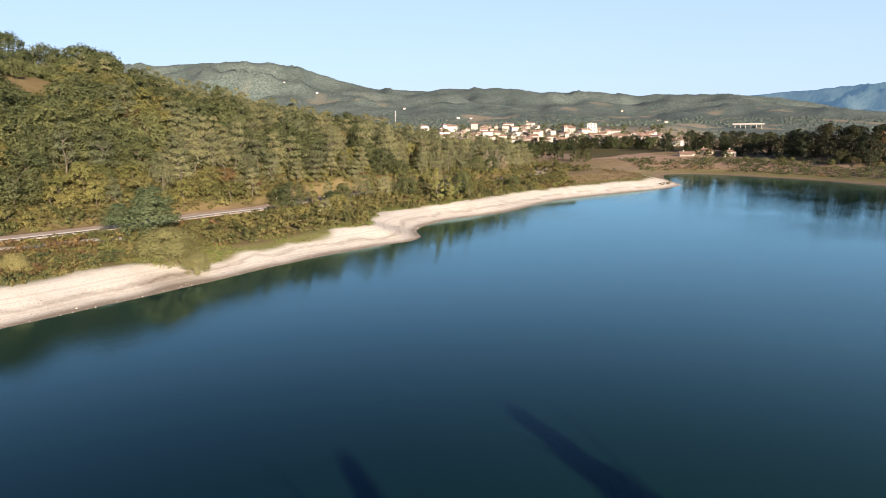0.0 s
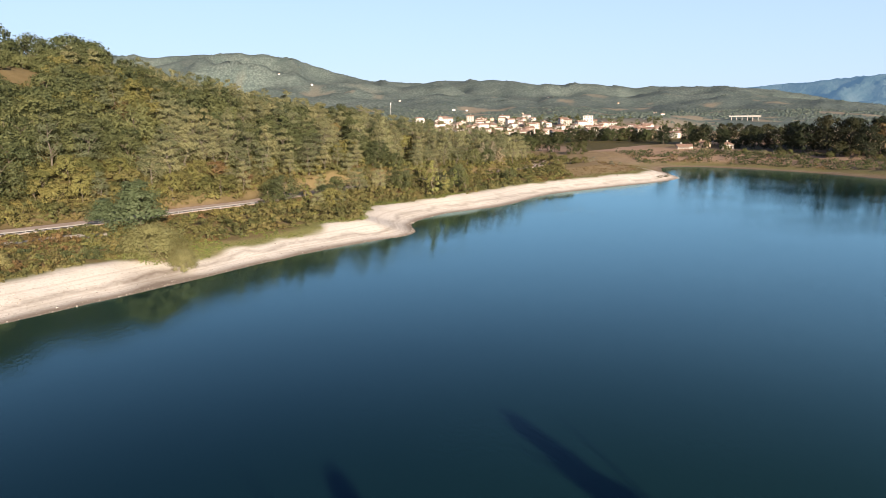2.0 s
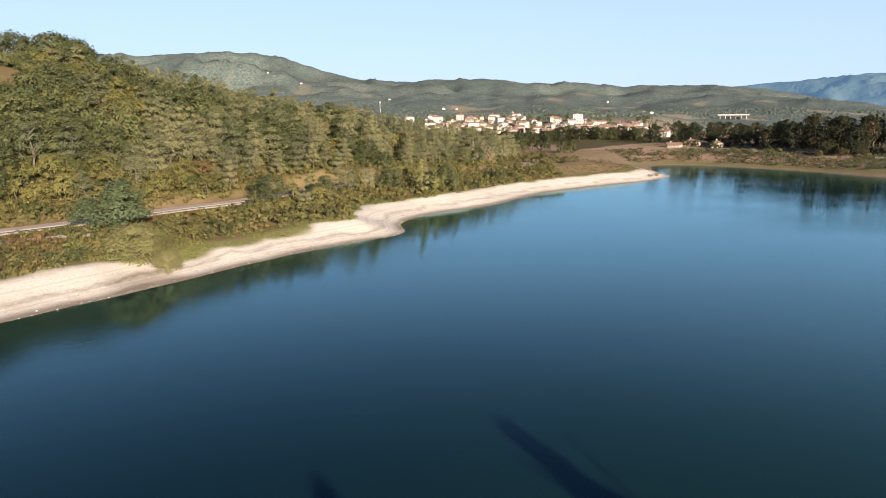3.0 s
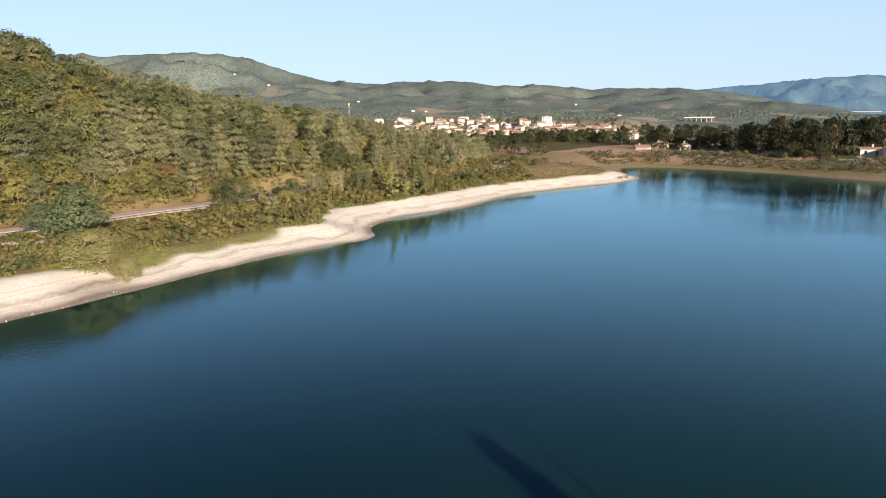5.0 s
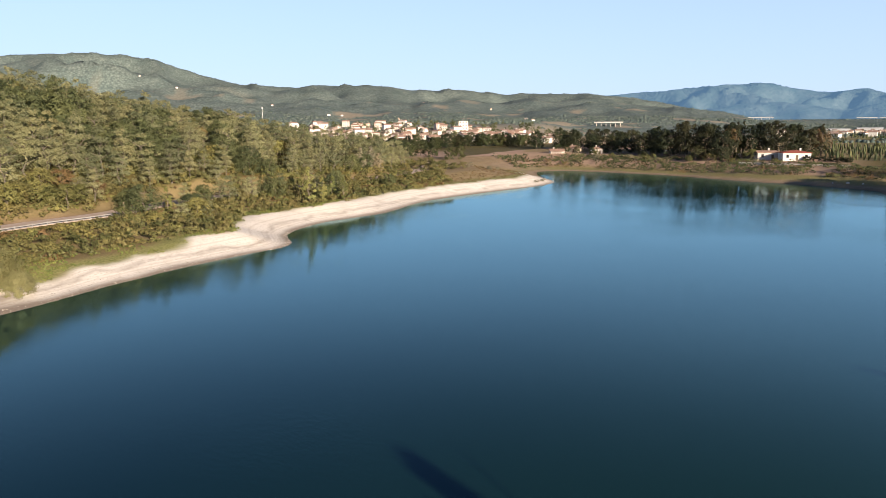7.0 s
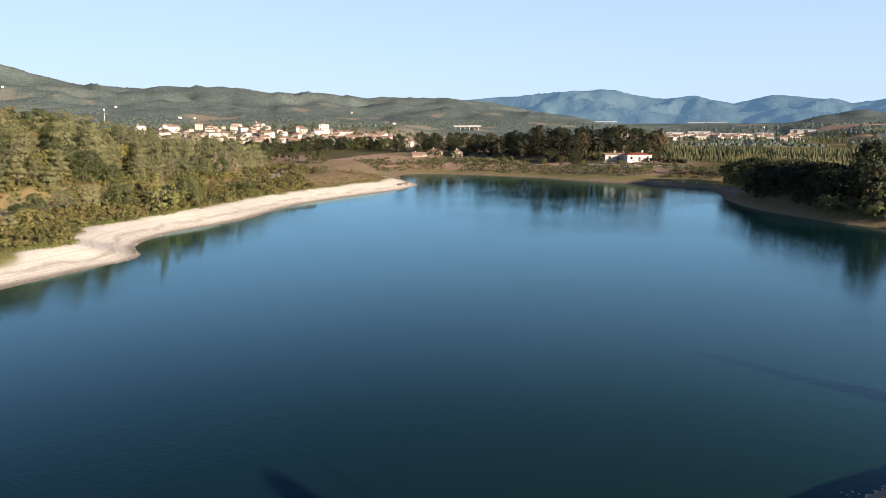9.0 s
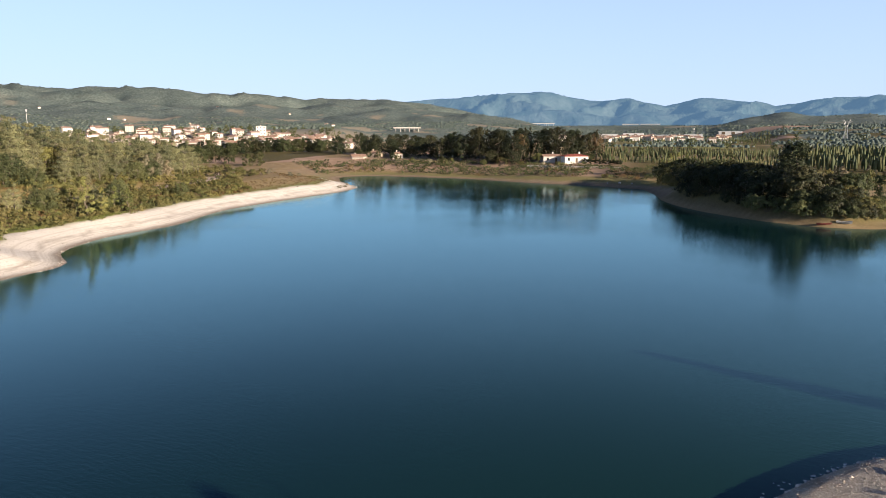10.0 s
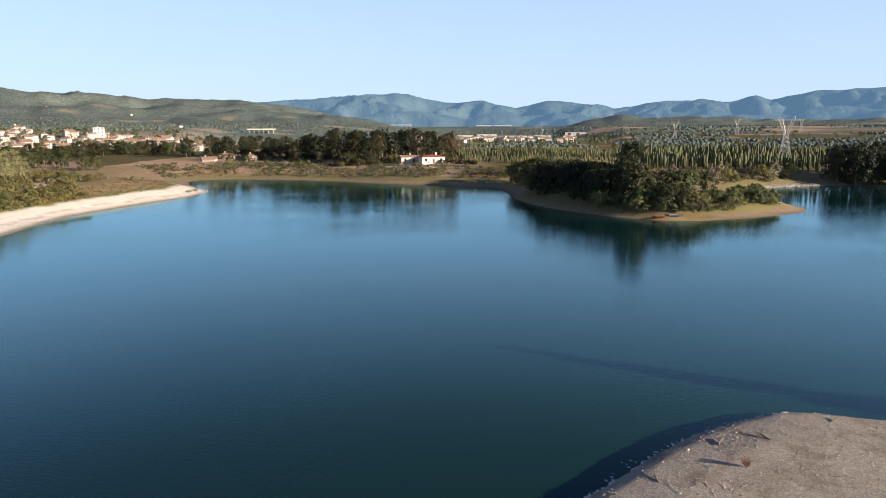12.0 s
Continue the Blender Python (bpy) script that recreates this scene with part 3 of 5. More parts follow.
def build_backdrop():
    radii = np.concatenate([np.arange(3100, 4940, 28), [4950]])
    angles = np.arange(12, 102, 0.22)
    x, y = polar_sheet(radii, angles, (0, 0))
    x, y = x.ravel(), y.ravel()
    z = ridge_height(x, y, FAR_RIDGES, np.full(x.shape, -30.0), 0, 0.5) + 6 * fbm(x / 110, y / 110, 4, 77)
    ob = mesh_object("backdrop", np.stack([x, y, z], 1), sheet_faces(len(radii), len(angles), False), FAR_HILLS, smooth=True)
    return tagged(ob, "far wooded mountains, haze-blue in colour and glow", "mountains", kind="structure")


build_ground()
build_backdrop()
lake = mesh_object("water", [(-160, -70, 0), (420, -70, 0), (420, 380, 0), (-160, 380, 0)], [(0, 1, 2, 3)], WATER)
tagged(lake, "dark blue-green lake with fine ripples", "lake", kind="structure")


# ---- plants ----
def unit(v):
    return v / (np.linalg.norm(v, axis=-1, keepdims=True) + 1e-9)


def set_tint(ob, trees, clumps):
    """Random shades for each tree and each clump of leaves, kept on the leaves' corners."""
    attr = ob.data.attributes.new("tint", "FLOAT2", "POINT")
    attr.data.foreach_set("vector", np.stack([trees, clumps], 1).astype(np.float32).ravel())


def leaf_sprays(rng, centres, radii, per, size, up=0.2, flat=0.75, loose=0.4, core=None):
    """Small three-cornered leaf sprays round the given clump centres: verts and faces."""
    centres, radii = np.asarray(centres, float), np.asarray(radii, float)
    k = len(centres) * per
    c, r = np.repeat(centres, per, 0), np.repeat(radii, per)
    out = unit(rng.normal(size=(k, 3)))
    pos = c + out * (r * rng.uniform(0.4, 1.08, k))[:, None] * (1, 1, flat)
    whole = 0 if core is None else 0.7 * unit(pos - np.asarray(core, float))
    n = unit(0.7 * out + whole + loose * rng.normal(size=(k, 3)) + (0, 0, up))
    u = unit(np.cross(n, rng.normal(size=(k, 3))))
    v = np.cross(n, u)
    a = (size * rng.uniform(0.55, 1.3, k))[:, None]
    b = (size * rng.uniform(0.45, 0.9, k))[:, None]
    verts = np.stack([pos - u * a - v * b * 0.6, pos + u * a - v * b * 0.5 + 0.1 * n * a, pos + v * b], 1).reshape(-1, 3)
    return verts, np.arange(3 * k).reshape(-1, 3)


def clump_places(rng, shape, h, r, n):
    """Clump centres and radii for a crown on a tree h high with the half width r."""
    t = rng.uniform(0, 1, n) ** 0.8
    ang = rng.uniform(0, 6.2832, n)
    if shape == "round":
        lo, hi = 0.28, 0.95
        wide = np.sqrt(np.clip(1 - (2 * t - 0.85) ** 2 / 1.4, 0.05, 1))
    elif shape == "full":
        lo, hi = 0.06, 0.95
        wide = np.sqrt(np.clip(1 - (2 * t - 0.8) ** 2 / 1.6, 0.05, 1))
    elif shape == "layered":
        lo, hi = 0.2, 0.97
        t = np.round(t * 4) / 4 + rng.normal(0, 0.03, n)
        wide = np.clip(1.05 - 0.75 * t, 0.2, 1) * rng.uniform(0.75, 1.1, n)
    elif shape == "column":
        lo, hi = 0.08, 0.97
        wide = np.clip(np.minimum(t * 4 + 0.5, (1.05 - t) * 1.6), 0.12, 1)
    elif shape == "cone":
        lo, hi = 0.1, 0.98
        wide = np.clip(1.05 - t, 0.05, 1)
    else:
        lo, hi = 0.12, 0.85
        wide = np.sqrt(np.clip(1 - t ** 2.2, 0.08, 1))
    rad = r * wide * np.sqrt(rng.uniform(0.25, 1.0, n))
    lean = 1 + 0.22 * np.sin(ang * 2 + rng.uniform(0, 6)) + 0.15 * np.sin(ang * 3 + rng.uniform(0, 6))
    p = np.stack([rad * lean * np.cos(ang), rad * lean * np.sin(ang), h * (lo + (hi - lo) * t)], 1)
    size = r * rng.uniform(0.22, 0.42, n) * (0.45 + 0.55 * wide)
    return p, size


def trunk_bm(rng, h, r, limbs, top=0.75, reach=0.45):
    bm = bmesh.new()
    p = Vector((0, 0, -0.3))
    pieces = 4
    spots = []
    for i in range(pieces):
        q = Vector((rng.normal(0, 0.03) * h, rng.normal(0, 0.03) * h, h * top * (i + 1) / pieces))
        tube(bm, p, q, r * (1 - 0.2 * i), r * (1 - 0.2 * (i + 1)), 6)
        spots.append((p.copy(), q.copy()))
        p = q
    for i in range(limbs):
        a, b = spots[rng.integers(1, pieces)]
        s = a.lerp(b, rng.uniform(0.1, 1))
        ang = rng.uniform(0, 6.28)
        e = s + Vector((math.cos(ang), math.sin(ang), rng.uniform(0.4, 1.1))) * h * reach * rng.uniform(0.35, 0.7)
        tube(bm, s, e, r * 0.4, r * 0.1, 5)
    return bm


def tree(name, leaf, shape, h, r, seed, clumps=34, per=38, size=0.30, limbs=6, bark=None, label="", category="tree", loose=0.4):
    """One tree at the origin: trunk with limbs, and a crown of leaf sprays."""
    rng = np.random.default_rng(seed)
    top = tagged(new(name), label, category)
    part("trunk", trunk_bm(rng, h, 0.02 * h + 0.04, limbs), bark or BARK, top)
    p, s = clump_places(rng, shape, h, r, clumps)
    v, f = leaf_sprays(rng, p, s, per, size, loose=loose, core=(0, 0, 0.45 * h))
    crown = mesh_object("crown", v, f, LEAF[leaf], top)
    set_tint(crown, np.zeros(len(v)), np.repeat(rng.uniform(0, 1, clumps), 3 * per))
    return top


def shrub(name, leaf, h, r, seed, clumps=16, per=34, size=0.21, label=""):
    rng = np.random.default_rng(seed)
    top = tagged(new(name), label, "shrub")
    bm = bmesh.new()
    for i in range(6):
        ang = i + rng.uniform(0, 0.7)
        tube(bm, (0.1 * math.cos(ang), 0.1 * math.sin(ang), -0.2), (r * 0.6 * math.cos(ang), r * 0.6 * math.sin(ang), h * rng.uniform(0.5, 0.75)), 0.05, 0.015, 5)
    part("branchwork", bm, BARK, top)
    p, s = clump_places(rng, "bush", h, r, clumps)
    v, f = leaf_sprays(rng, p, s, per, size, core=(0, 0, 0.3 * h))
    crown = mesh_object("foliage", v, f, LEAF[leaf], top)
    set_tint(crown, np.zeros(len(v)), np.repeat(rng.uniform(0, 1, clumps), 3 * per))
    return top


def planted(x, y, turn, scale, sink=0.1, tall=1.0):
    return pose(x, y, ground_z(x, y) - sink, 0, 0, turn) @ Matrix.Diagonal((scale, scale, scale * tall, 1))


class Kind:
    """Some variants of one plant; the first uses are the originals, later ones copies."""

    def __init__(self, group, makers):
        self.group, self.makers, self.made, self.n = group, makers, [], 0

    def put(self, x, y, scale=1.0, tall=1.0, label=""):
        k = self.n % len(self.makers)
        turn = (self.n * 137.5) % 360
        m = planted(x, y, turn, scale, tall=tall)
        if self.n < len(self.makers):
            ob = self.makers[k]()
            tagged(ob, group=self.group)
            self.made.append(ob)
            ob.matrix_basis = m
        else:
            first = self.made[k]
            keep = first.matrix_basis.copy()
            first.matrix_basis = Matrix.Identity(4)
            ob = copy_thing(first, m)
            first.matrix_basis = keep
        self.n += 1
        if label:
            tagged(ob, label)
        return ob


def variants(n, fn, *args, **kw):
    return [lambda i=i: fn(*args, seed=kw["seed"] * 10 + i, **{k: v for k, v in kw.items() if k != "seed"}) for i in range(n)]


ACACIA = Kind("trees on the hillside", variants(4, tree, "acacia_tree", "acacia", "layered", 10.5, 4.1, seed=1, clumps=54, per=31, size=0.235, limbs=9,
              bark=PALE_BARK, label="tall thin grey-green tree with a pale trunk on the hillside"))
OAK = Kind("oaks on the hillside", variants(3, tree, "oak_tree", "oak", "full", 9.5, 5.0, seed=2, clumps=60, per=44, size=0.28,
           label="broad dark green oak in full leaf on the hillside"))
BIG_OAK = Kind("oaks on the crest", variants(2, tree, "crest_oak", "oak", "full", 11.5, 6.8, seed=16, clumps=90, per=44, size=0.42,
               label="large spreading oak on the bare hilltop"))
YELLOW = Kind("autumn trees", variants(3, tree, "autumn_tree", "yellow", "round", 6.5, 3.2, seed=3, clumps=34, per=34, size=0.28,
              label="yellowing leafy tree at the foot of the hill"))
RUST = Kind("autumn trees", variants(2, tree, "rusty_tree", "rust", "round", 6.5, 3.0, seed=4, clumps=30, per=34, size=0.26,
            label="rust-brown autumn tree among green ones"))
POPLAR = Kind("poplars", variants(2, tree, "poplar_tree", "poplar", "column", 11, 2.2, seed=5, clumps=40, per=34, size=0.25,
              label="slender yellow-green poplar in full leaf"))
PALE = Kind("silvery trees", variants(2, tree, "silvery_tree", "pale", "column", 8, 2.3, seed=6, clumps=32, per=34, size=0.32, bark=PALE_BARK,
            label="pale half-bare tree with silvery leaves"))
DARK = Kind("park trees", variants(4, tree, "park_tree", "dark", "full", 17, 6.2, seed=7, clumps=76, per=29, size=0.5,
            label="tall dark evergreen tree behind the far shore"))
CYPRESS = Kind("park trees", variants(2, tree, "cypress_tree", "dark", "column", 16, 2.2, seed=8, clumps=44, per=30, size=0.31, loose=0.4,
               label="dark narrow cypress behind the far shore"))
CONIFER = Kind("conifers", variants(1, tree, "conifer_tree", "conifer", "layered", 9.5, 5.2, seed=9, clumps=120, per=44, size=0.27,
               label="blue-green conifer with spreading boughs beside the road"))
BUSH = Kind("bushes", variants(3, shrub, "leafy_bush", "shrub", 3.2, 2.4, seed=11, clumps=22, per=38, size=0.21, label="olive-green bush of dense leaves"))
WILLOW = Kind("willow bushes", variants(2, shrub, "willow_bush", "willow", 6.6, 5.0, seed=12, clumps=110, per=90, size=0.17,
              label="large yellow-green willow bush at the sand's edge"))
GOLD = Kind("bushes", variants(2, shrub, "golden_bush", "yellow", 2.6, 2.0, seed=13, clumps=18, per=34, size=0.20, label="golden-yellow autumn bush beside the scrub"))
GREY = Kind("bushes", variants(2, shrub, "grey_bush", "pale", 2.4, 1.8, seed=14, clumps=18, per=34, size=0.18, label="pale grey-green bush on dry grass"))
LAKE_TREE = Kind("trees on the headland", variants(3, tree, "headland_tree", "holm", "full", 8, 3.9, seed=15, clumps=46, per=30, size=0.34,
                 label="dark green leafy tree on the headland"))

HEAD_BUSH = Kind("bushes on the headland", variants(3, shrub, "leafy_bush", "oak", 3.2, 2.4, seed=19, clumps=26, per=46, size=0.19,
                 label="dense mid-green bush on the headland"))
# headland tree in near-black leaves, the west side's shade put into their colour
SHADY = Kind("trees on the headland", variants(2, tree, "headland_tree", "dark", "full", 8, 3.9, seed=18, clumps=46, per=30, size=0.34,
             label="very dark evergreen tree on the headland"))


def scattered(x0, x1, y0, y1, gap, seed):
    """A jittered grid of places."""
    rng = np.random.default_rng(seed)
    gx, gy = np.meshgrid(np.arange(x0, x1, gap), np.arange(y0, y1, gap))
    return np.stack([(gx + rng.uniform(-0.42, 0.42, gx.shape) * gap).ravel(), (gy + rng.uniform(-0.42, 0.42, gy.shape) * gap).ravel()], 1)


def wood_stuff(name, leaf, places, zs, heights, widths, shape, clumps, per, size, label, seed, trunks=True, category="woods"):
    """Many plants of one kind, past counting, in one mesh of leaf sprays."""
    rng = np.random.default_rng(seed)
    vs, fs, shades, n = [], [], [], 0
    for (x, y), z, h, w in zip(places, zs, heights, widths):
        p, s = clump_places(rng, shape, h, w, clumps)
        v, f = leaf_sprays(rng, p, s, per, size * (w / 3.5) ** 0.5, core=(0, 0, 0.42 * h))
        shade = np.repeat(rng.uniform(0, 1, clumps), 3 * per)
        if trunks:
            a = rng.uniform(0, 3.14)
            t = 0.13 + 0.008 * h
            dx, dy, tip = t * math.cos(a), t * math.sin(a), h * 0.8
            lx, ly = rng.normal(0, 0.05 * h, 2)
            tv = np.array([(-dx, -dy, -0.3), (dx, dy, -0.3), (lx, ly, tip), (-dy, dx, -0.3), (dy, -dx, -0.3), (lx, ly, tip)])
            v = np.concatenate([v, tv])
            k = len(v)
            f = np.concatenate([f, [(k - 6, k - 5, k - 4), (k - 3, k - 2, k - 1)]])
            shade = np.concatenate([shade, np.zeros(6)])
        shades.append(np.stack([np.full(len(v), rng.uniform()), shade], 1))
        vs.append(v + (x, y, z))
        fs.append(f + n)
        n += len(v)
    if vs:
        ob = mesh_object(name, np.concatenate(vs), np.concatenate(fs), LEAF[leaf])
        set_tint(ob, *np.concatenate(shades).T)
        if trunks:
            ob.data.materials.append(PALE_BARK)
            idx = np.zeros(len(ob.data.polygons), np.int32)
            per_tree = clumps * per + 2
            k = np.arange(len(idx)) % per_tree
            idx[k >= per_tree - 2] = 1
            ob.data.polygons.foreach_set("material_index", idx)
        return tagged(ob, label, category, kind="stuff")


def plant_hillside():
    pts = scattered(-260, 60, 110, 400, 5.6, 101)
    x, y = pts.T
    z, d = height(x, y)
    hc, hf = hill(x, y)
    rd = road_distance(x, y)
    az = np.degrees(np.arctan2(x, y))
    bare = (np.hypot(x + 126, y - 220) < 8) | (np.hypot(x + 121, y - 210) < 8) | (np.hypot(x + 116, y - 201) < 6)
    ok = (hf > 0.03) & (z > 5.6) & (rd > 6) & (az > -40) & (d > 18) & ~bare
    ahead = np.hypot(x, y)
    crest_r = np.interp(az, [-60, -32, -23, -15.5, -11, -6.6, -2, 2.5, 8], [300, 268, 278, 283, 294, 308, 318, 330, 350])
    ok &= ahead < crest_r + 14
    pts, z, hf, rd = pts[ok], z[ok], hf[ok], rd[ok]
    rng = np.random.default_rng(7)
    mood = fbm(pts[:, 0] / 22, pts[:, 1] / 22, 3, 90) + rng.normal(0, 0.12, len(pts))
    near_first = np.argsort(rd)
    singles = set(near_first[:260].tolist())
    # stands of one kind: x, y, reach, kind
    stands = ((-122, 190, 17, "oak"), (-106, 204, 15, "oak"), (-104, 186, 9, "yellow"), (-97, 193, 8, "yellow"), (-88, 196, 7, "rust"),
              (-96, 172, 14, "oak"), (-84, 178, 13, "oak"), (-80, 152, 11, "yellow"), (-92, 145, 9, "oak"), (-56, 172, 9, "yellow"),
              (-72, 226, 11, "oak"), (-66, 196, 9, "acacia"), (-50, 214, 8, "oak"), (-28, 246, 9, "oak"), (-88, 224, 10, "oak"),
              (-100, 232, 8, "yellow"), (-20, 226, 7, "oak"), (-40, 250, 6, "rust"), (-12, 262, 7, "yellow"))
    rest = defaultdict(list)
    for i in range(len(pts)):
        (px, py), m = pts[i], mood[i]
        left = px < -78 and hf[i] > 0.25
        near_stand = [(math.hypot(px - a, py - b) / r, kd) for a, b, r, kd in stands]
        nearest, stand = min(near_stand)
        if nearest < 1 + 0.5 * m:
            kind = stand
        elif hf[i] < 0.16 and rd[i] < 24:
            kind = "yellow" if m > 0.08 else "rust" if m < -0.45 else "acacia" if m < -0.2 else "bush"
        elif left:
            kind = "oak" if m > -0.05 else "yellow" if m < -0.42 else "acacia"
        else:
            kind = "oak" if m > 0.24 else "yellow" if m < -0.46 else "acacia"
        if i in singles:
            k = {"yellow": YELLOW, "rust": RUST, "acacia": ACACIA, "oak": OAK, "bush": BUSH}[kind]
            big = rng.uniform(0.75, 1.15) * (0.8 if rd[i] < 14 else 1)
            k.put(px, py, big * (1.25 if kind == "bush" else 1), rng.uniform(0.85, 1.15))
        else:
            rest[kind].append(i)
    spec = {"acacia": ("layered", 10, 4.0, 38, 27, 0.275), "oak": ("full", 9.5, 5.0, 44, 33, 0.3), "yellow": ("full", 7.5, 3.8, 34, 26, 0.28),
            "rust": ("round", 7, 3.2, 24, 22, 0.4), "bush": ("bush", 3.5, 2.8, 18, 22, 0.33)}
    for kind, ids in rest.items():
        shape, h, w, clumps, per, size = spec[kind]
        n = len(ids)
        # low growth below the bare patch of the hilltop
        view = pts[ids][:, 0] / pts[ids][:, 1]
        short = np.where((view > -0.625) & (view < -0.535) & (pts[ids][:, 1] > 178), 0.45, 1.0)
        wood_stuff("woodland", "shrub" if kind == "bush" else kind, pts[ids], z[ids] - 0.2, short * h * rng.uniform(0.75, 1.25, n), w * rng.uniform(0.85, 1.2, n), shape, clumps, per, size,
                   "dense mixed woodland covering the hillside", 300 + n, trunks=kind != "bush")
    # undergrowth between the trunks
    low = scattered(-200, 60, 120, 340, 5.2, 102)
    zz, dd = height(low[:, 0], low[:, 1])
    hh = hill(low[:, 0], low[:, 1])[1]
    rr = road_distance(low[:, 0], low[:, 1])
    ok = (hh > 0.02) & (rr > 5) & (zz > 4.6) & (rr < 75) & (dd > 14)
    low, zz = low[ok], zz[ok]
    n = len(low)
    wood_stuff("undergrowth", "shrub", low, zz - 0.2, rng.uniform(1.8, 3.8, n), rng.uniform(2.0, 3.4, n), "bush", 9, 19, 0.36,
               "tangled undergrowth of shrubs and brambles on the slope", 41, trunks=False, category="undergrowth")
    foot = scattered(-200, 45, 90, 310, 4.0, 112)
    zz, dd = height(foot[:, 0], foot[:, 1])
    rr = road_distance(foot[:, 0], foot[:, 1])
    ok = ((hill(foot[:, 0], foot[:, 1])[1] > 0.01) | (rr < 22)) & (foot[:, 0] < np.interp(foot[:, 1], ROAD[:, 1], ROAD[:, 0])) & (rr > 5.8) & (rr < 27) & (dd > 24) & (fbm(foot[:, 0] / 12, foot[:, 1] / 12, 2, 113) > -0.15)
    foot, zz = foot[ok], zz[ok]
    n = len(foot)
    wood_stuff("foot_bushes", "yellow", foot, zz - 0.2, rng.uniform(1.8, 4.0, n), rng.uniform(1.8, 3.0, n), "bush", 10, 21, 0.33,
               "yellow-green bushes along the hill's foot", 43, trunks=False, category="bushes")
    for px, py, s, t in ((-141, 233, 1.05, 1.2), (-133, 241, 1.0, 1.2), (-122, 243, 1.1, 1.15), (-115.5, 242, 1.05, 1.1), (-122, 226, 0.5, 0.95),
                         (-111, 223, 0.6, 0.9), (-156, 225, 0.9, 1.1)):
        BIG_OAK.put(px, py, s, t)


def plant_shore_strip():
    """Scrub between the road and the sand, and round the spit."""
    rng = np.random.default_rng(17)
    low = scattered(-130, 60, 60, 300, 2.5, 103)
    z, d = height(low[:, 0], low[:, 1])
    rd = road_distance(low[:, 0], low[:, 1])
    jit = fbm(low[:, 0] / 7, low[:, 1] / 7, 3, 40)
    edge = 12 + 2.5 * jit + 1.0 * step(low[:, 1], 112, 120) * step(low[:, 1], 160, 148)
    hh = hill(low[:, 0], low[:, 1])[1]
    ok = (d > edge) & (rd > 4.2) & (z > 1.8) & (d < 75) & ((hh < 0.25) | (rd < 12)) & (low[:, 0] < 48) & (low[:, 1] > 70)
    ok &= (rd > 6.2) & (path_distance(low[:, 0], low[:, 1]) > 1.6)
    low, z, d, rd = low[ok], z[ok], d[ok], rd[ok]
    mood = fbm(low[:, 0] / 9, low[:, 1] / 9, 3, 95) + rng.normal(0, 0.1, len(low))
    south = low[:, 1] < 116
    for name, leaf, pick, h, w in (("scrub", "shrub", (mood > -0.12), 2.0, 1.9), ("scrub", "rust", (mood < -0.36) & ~south, 1.5, 1.6),
                                   ("scrub", "yellow", (mood <= -0.12) & (mood >= -0.36) & ~south, 1.6, 1.6),
                                   ("scrub", "shrub", (mood <= -0.12) & south, 0.9, 1.4)):
        ids = np.nonzero(pick)[0]
        n = len(ids)
        grow = np.where(south[ids], 0.6, 1.0) * np.where(rd[ids] < 8, 0.35, 1.0)
        most = np.clip(ROAD_Z + 0.1 + 0.2 * (rd[ids] - 4) - z[ids], 0.3, 9)
        wood_stuff(name, leaf, low[ids], z[ids] - 0.15, np.minimum(most, h * rng.uniform(0.6, 1.35, n) * grow), w * rng.uniform(0.8, 1.3, n), "bush", 8, 19, 0.33,
                   "dense low scrub between road and beach", 500 + n, trunks=False, category="scrub")
    turf = scattered(-125, -30, 66, 130, 1.5, 115)
    z, d = height(turf[:, 0], turf[:, 1])
    jit = fbm(turf[:, 0] / 7, turf[:, 1] / 7, 3, 40)
    edge = 12.5 + 2.5 * jit + 3 * step(turf[:, 1], 95, 85)
    ok = (d > edge) & (d < 60) & (road_distance(turf[:, 0], turf[:, 1]) > 5.2) & (path_distance(turf[:, 0], turf[:, 1]) > 1.5)
    turf, z = turf[ok], z[ok]
    mood = fbm(turf[:, 0] / 8, turf[:, 1] / 8, 3, 116) + rng.normal(0, 0.12, len(turf))
    for leaf, pick, h in (("oak", mood > 0.12, 1.1), ("shrub", (mood <= 0.12) & (mood > -0.2), 0.9), ("rust", mood <= -0.2, 0.7)):
        ids = np.nonzero(pick)[0]
        n = len(ids)
        wood_stuff("low_scrub", leaf, turf[ids], z[ids] - 0.1, h * rng.uniform(0.6, 1.4, n), rng.uniform(0.8, 1.5, n), "bush", 6, 14, 0.3,
                   "low olive scrub and brambles above the sand", 520 + n, trunks=False, category="scrub")
    WILLOW.put(-46.2, 114, 1.0, 1.0)
    WILLOW.put(-40.6, 112.6, 0.5, 1.1)
    CONIFER.put(-54.8, 129.5, 1.2, 0.8)
    CONIFER.put(-61.5, 131, 0.7, 0.8)
    WILLOW.put(-65, 103.5, 0.42, 1.1)
    OAK.put(-37, 172, 0.8, 0.85, "dense dark green tree beside the end of the guardrail")
    OAK.put(-40, 175, 0.7, 0.8, "dense dark green tree beside the end of the guardrail")
    POPLAR.put(-33, 176, 0.55, 0.9)
    for i, (bx, by) in enumerate(((-30, 181), (-26.5, 186), (-23, 188), (-20, 194), (-16, 197), (-12.5, 203), (-9, 206), (-5, 212), (-1, 218), (-28, 178), (-17, 191), (-7, 203))):
        (ACACIA, OAK, ACACIA, YELLOW)[i % 4].put(bx, by, (0.62, 0.5, 0.55, 0.75)[i % 4] * rng.uniform(0.9, 1.1), rng.uniform(0.85, 1.05))
    POPLAR.put(-1.5, 197, 0.95, 0.95)
